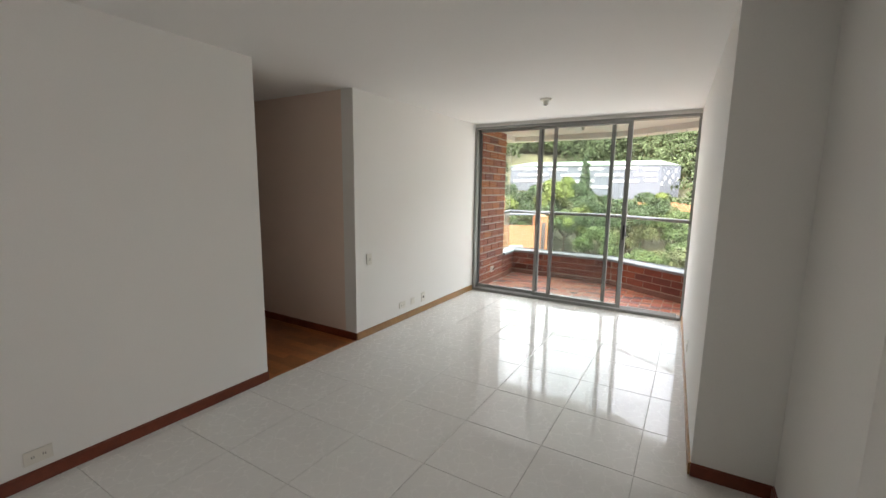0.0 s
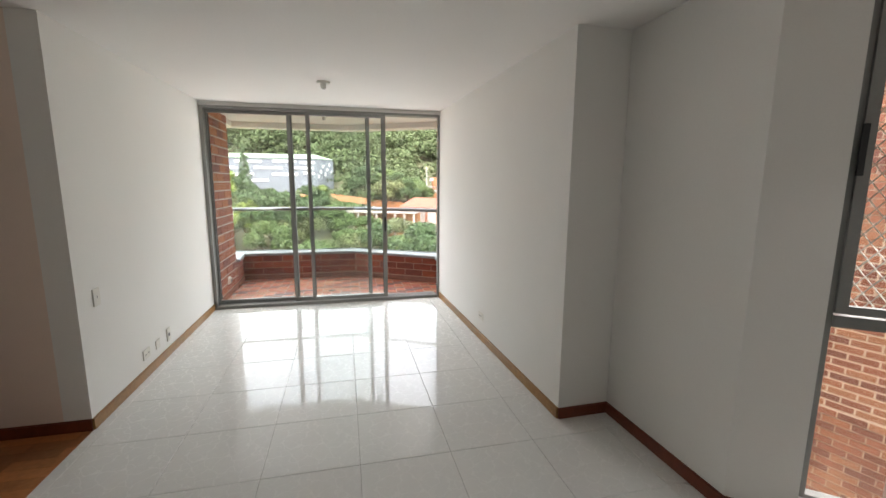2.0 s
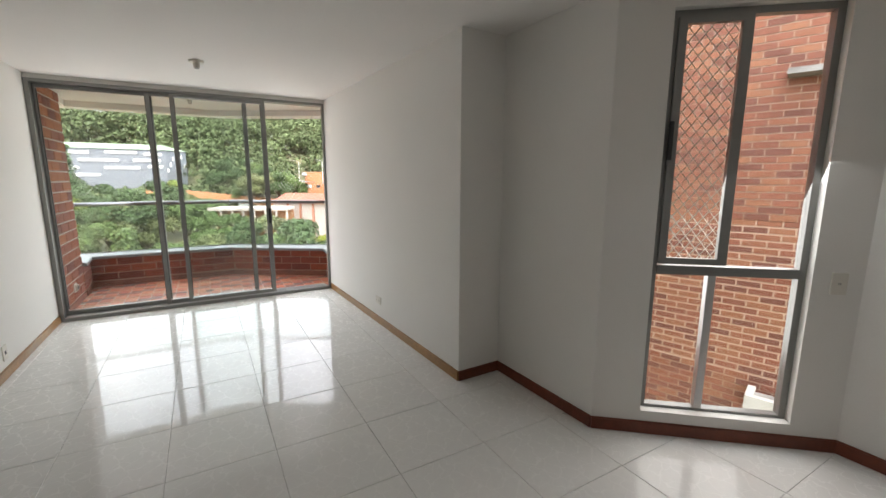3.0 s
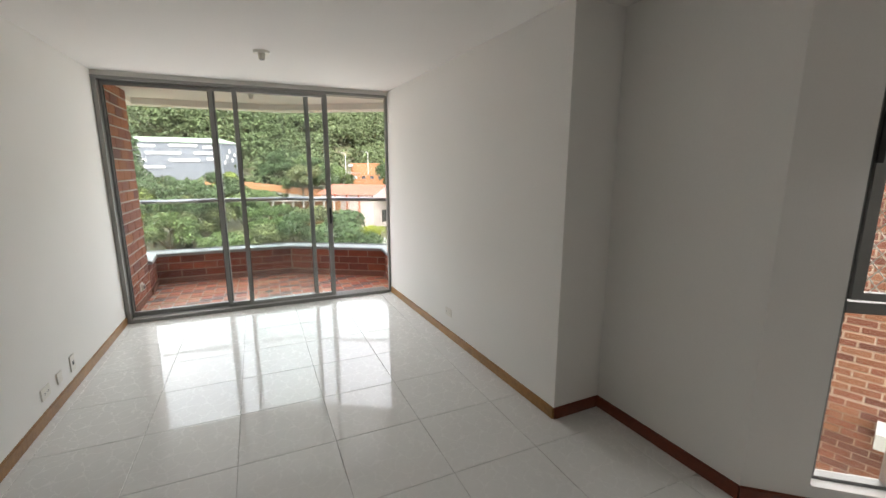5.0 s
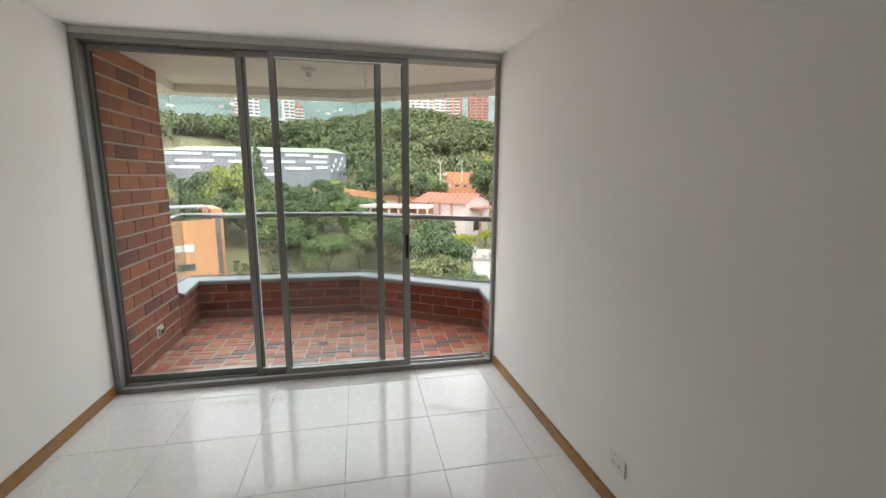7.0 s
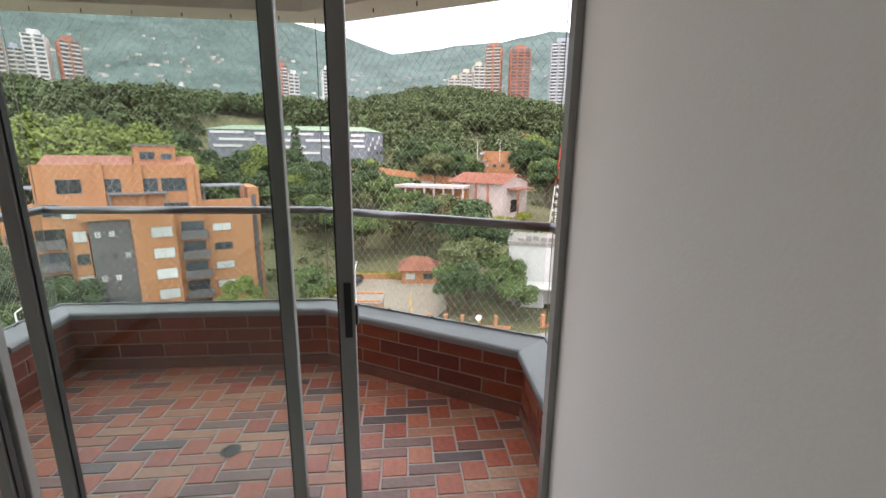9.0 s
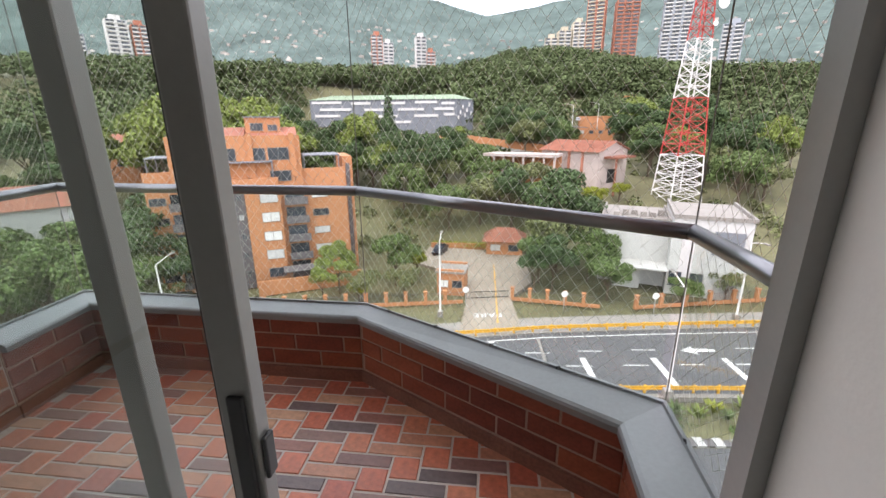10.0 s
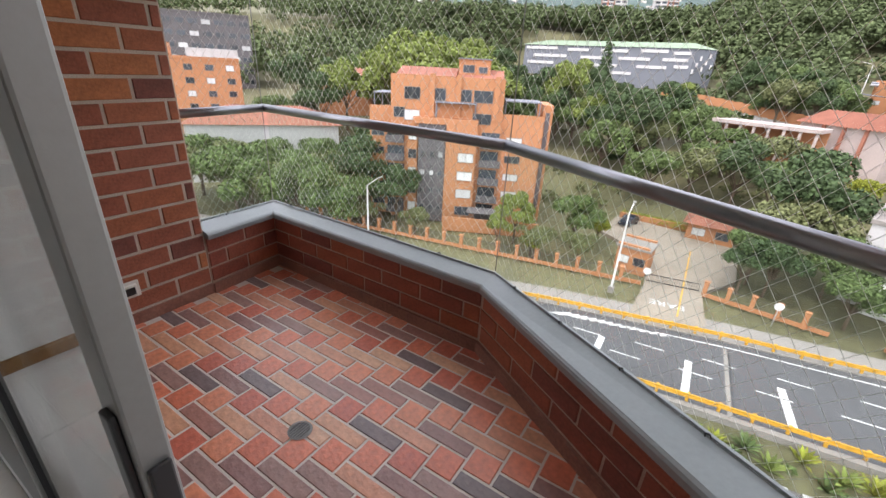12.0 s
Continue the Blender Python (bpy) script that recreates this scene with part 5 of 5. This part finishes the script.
# ---- floors and brick faces, piece by piece ----
fl = structure("floor", prism(B(), [(0, -8.0), (4.43, -8.0), (4.43, -4.7), (3.45, -3.9), (3.45, 0.0), (0, 0.0)], -0.06, -0.004), GROUT, "white porcelain tiled floor with fine joints", "floor")
TP = 0.517
cache = {}
for i in range(10):
    for j in range(16):
        x0, y1 = 0.067 + TP * (i - 1), -0.205 - TP * (j - 1)
        x1, y0 = x0 + TP, y1 - TP
        x0, y1 = max(x0, 0.0), min(y1, -0.001)
        x1 = min(x1, 3.44) if y0 > -3.95 else x1
        if x1 - x0 < 0.02 or y1 - y0 < 0.02 or x0 > 4.3 or y0 < -8.4 or (x0 > 3.4 and y0 > -4.0):
            continue
        def over(x, y):
            return (x - 3.3) * 0.646 + (y + 4.0) * 0.763
        if over(x0, y0) > 0.05 and y0 < -3.95:
            continue
        if over(x1, y1) > 0.12 and x1 > 3.3 and y0 < -3.95:
            k = prism(B(), [(x0 + 0.001, y0 + 0.001), (x1 - 0.001, y0 + 0.001), (x1 - 0.001, y1 - 0.001), (x0 + 0.001, y1 - 0.001)], -0.008, 0)
            cut = bmesh.ops.bisect_plane(k, geom=k.verts[:] + k.edges[:] + k.faces[:], plane_co=(3.365, -3.924, 0), plane_no=(0.646, 0.763, 0), clear_outer=True)
            part("tile", k, TILE, fl)
            continue
        key = (round(x1 - x0, 3), round(y1 - y0, 3))
        if key not in cache:
            k = B()
            w, h = key[0] / 2 - 0.0011, key[1] / 2 - 0.0011
            box(k, -w, w, -h, h, -0.008, 0)
            bmesh.ops.bevel(k, geom=[e for e in k.edges if all(v.co.z > -0.001 for v in e.verts)], offset=0.0015, segments=1, affect='EDGES')
            cache[key] = mesh_of("tile", k, TILE)
        o = new("tile", cache[key])
        o.parent = fl
        o.matrix_basis = pose((x0 + x1) / 2, (y0 + y1) / 2, 0, random.uniform(-0.04, 0.04), random.uniform(-0.04, 0.04))
hf = structure("floor_hall", box(B(), -3.2, 0, -3.635, -2.60, -0.06, -0.006), REDWOOD, "polished red-brown parquet in the hall", "floor")
for r_ in range(12):
    for c_ in range(8):
        x0 = -3.2 + 0.42 * c_ + (0.21 if r_ % 2 else 0)
        x1 = min(x0 + 0.419, -0.001)
        if x1 - x0 < 0.03:
            continue
        o = part("plank", box(B(), x0, x1, -3.635 + r_ * 0.08625, -3.635 + r_ * 0.08625 + 0.0855, -0.01, 0.0), PARQUET, hf)

bf = structure("floor_balcony", prism(B(), [(-0.02, 0.12), (-0.03, 1.69), (1.73, 1.635), (2.98, 0.85), (2.94, 0.12)], ZF - 0.011, ZF - 0.004), FLOOR_GROUT, "herringbone clay tiles on the balcony", "floor")
TA, TB = 0.1316, 0.0775      # square tile pitch; depth of the long tile


def clay(w, h, material):
    k = B()
    box(k, 0.0055, w - 0.0055, 0.0055, h - 0.0055, -0.006, 0)
    bmesh.ops.bevel(k, geom=[e for e in k.edges if all(v.co.z > -0.001 for v in e.verts)], offset=0.003, segments=1, affect='EDGES')
    return mesh_of("tile", k, material)


square, tan_long, dark_long = clay(TA, TA, CLAY_RED), clay(2 * TA, TB, CLAY_TAN), clay(2 * TA, TB, CLAY_DARK)
rb = random.Random(77)


def inside(x, y):
    return -0.08 < x < 3.03 and 0.08 < y < 1.74 and y < 1.72 - max(0, x - 1.76) * 0.63


LAY = pose(2.158, 0.718, 0, 0, 0, -1.0)      # how the pattern lies on the balcony
for p in range(-40, 40):
    for q in range(-25, 25):
        x, y = TA * (p - 2 * q), TB * p + TA * q
        for me, dx, w, h in ((square, 0, TA, TA), (dark_long if (rb.random() < (0.75 if q % 2 else 0.15)) else tan_long, TA, 2 * TA, TB)):
            corner = LAY @ Vector((x + dx, y, 0))
            mid = LAY @ Vector((x + dx + w / 2, y + h / 2, 0))
            if inside(mid.x, mid.y) and corner.x > -0.13:
                o = new("tile", me)
                o.parent = bf
                o.matrix_basis = pose(corner.x, corner.y, ZF + random.uniform(-0.0015, 0.0008), random.uniform(-0.3, 0.3), random.uniform(-0.3, 0.3), -1.0 + random.uniform(-0.4, 0.4))

facing("brick", col, (-0.006, 1.15), (-0.006, 0.02), 0.057, 2.45, BRICK, thick=0.008, ch=0.1143, phase=0.05)
facing("brick", col, (-0.30, 1.15), (-0.01, 1.15), 0.40, 2.45, BRICK, thick=0.008, ch=0.1143)
structure("plinth_balcony", box(B(), -0.02, 0.006, 0.1, 1.15, ZF - 0.005, 0.05), CLAY_SKIRT, "clay skirting at the foot of the balcony wall", "skirting")
for i in range(4):
    facing("brick", par, IN[i + 1], IN[i], 0.06, 0.37, BRICK_SHADE, thick=0.008, ch=0.103, joint=0.012)
    p, q = Vector((*IN[i], 0)), Vector((*IN[i + 1], 0))
    d = q - p
    s_ = structure("plinth_parapet", box(B(), 0, d.length, -0.018, 0.0, ZF - 0.005, 0.05), CLAY_SKIRT, "clay skirting at the foot of the parapet", "skirting")
    s_.matrix_basis = Matrix.Translation(p) @ Matrix.Rotation(math.atan2(d.y, d.x), 4, 'Z')
# lightwell bricks: those across from the window singly, the others joined
facing("brick", back, (LWX, -4.6), (LWX, -1.9), -0.9, 1.0, BRICK_PALE, ch=0.083, cl=0.25, thick=0.008, joint=0.018)
rest = B()
for r_ in range(100):
    z = -3.0 + 0.083 * r_ - 0.9 + 2.988 - 0.083 * 25
    for c_ in range(46):
        y = -8.5 + 0.25 * c_ + (0.125 if r_ % 2 else 0)
        if -4.62 < y < -1.78 and -0.95 < z < 0.96:
            continue
        if z > 6:
            continue
        v = [rest.verts.new(p) for p in ((LWX - 0.01, y + 0.007, z + 0.007), (LWX - 0.01, y + 0.243, z + 0.007), (LWX - 0.01, y + 0.243, z + 0.076), (LWX - 0.01, y + 0.007, z + 0.076))]
        w = [rest.verts.new((LWX, q.co.y, q.co.z)) for q in v]
        rest.faces.new((v[3], v[2], v[1], v[0]))
        for e in range(4):
            rest.faces.new((v[e], v[(e + 1) % 4], w[(e + 1) % 4], w[e]))
tagged(part("bricks", rest, BRICK_PALE_S, back), kind="stuff")
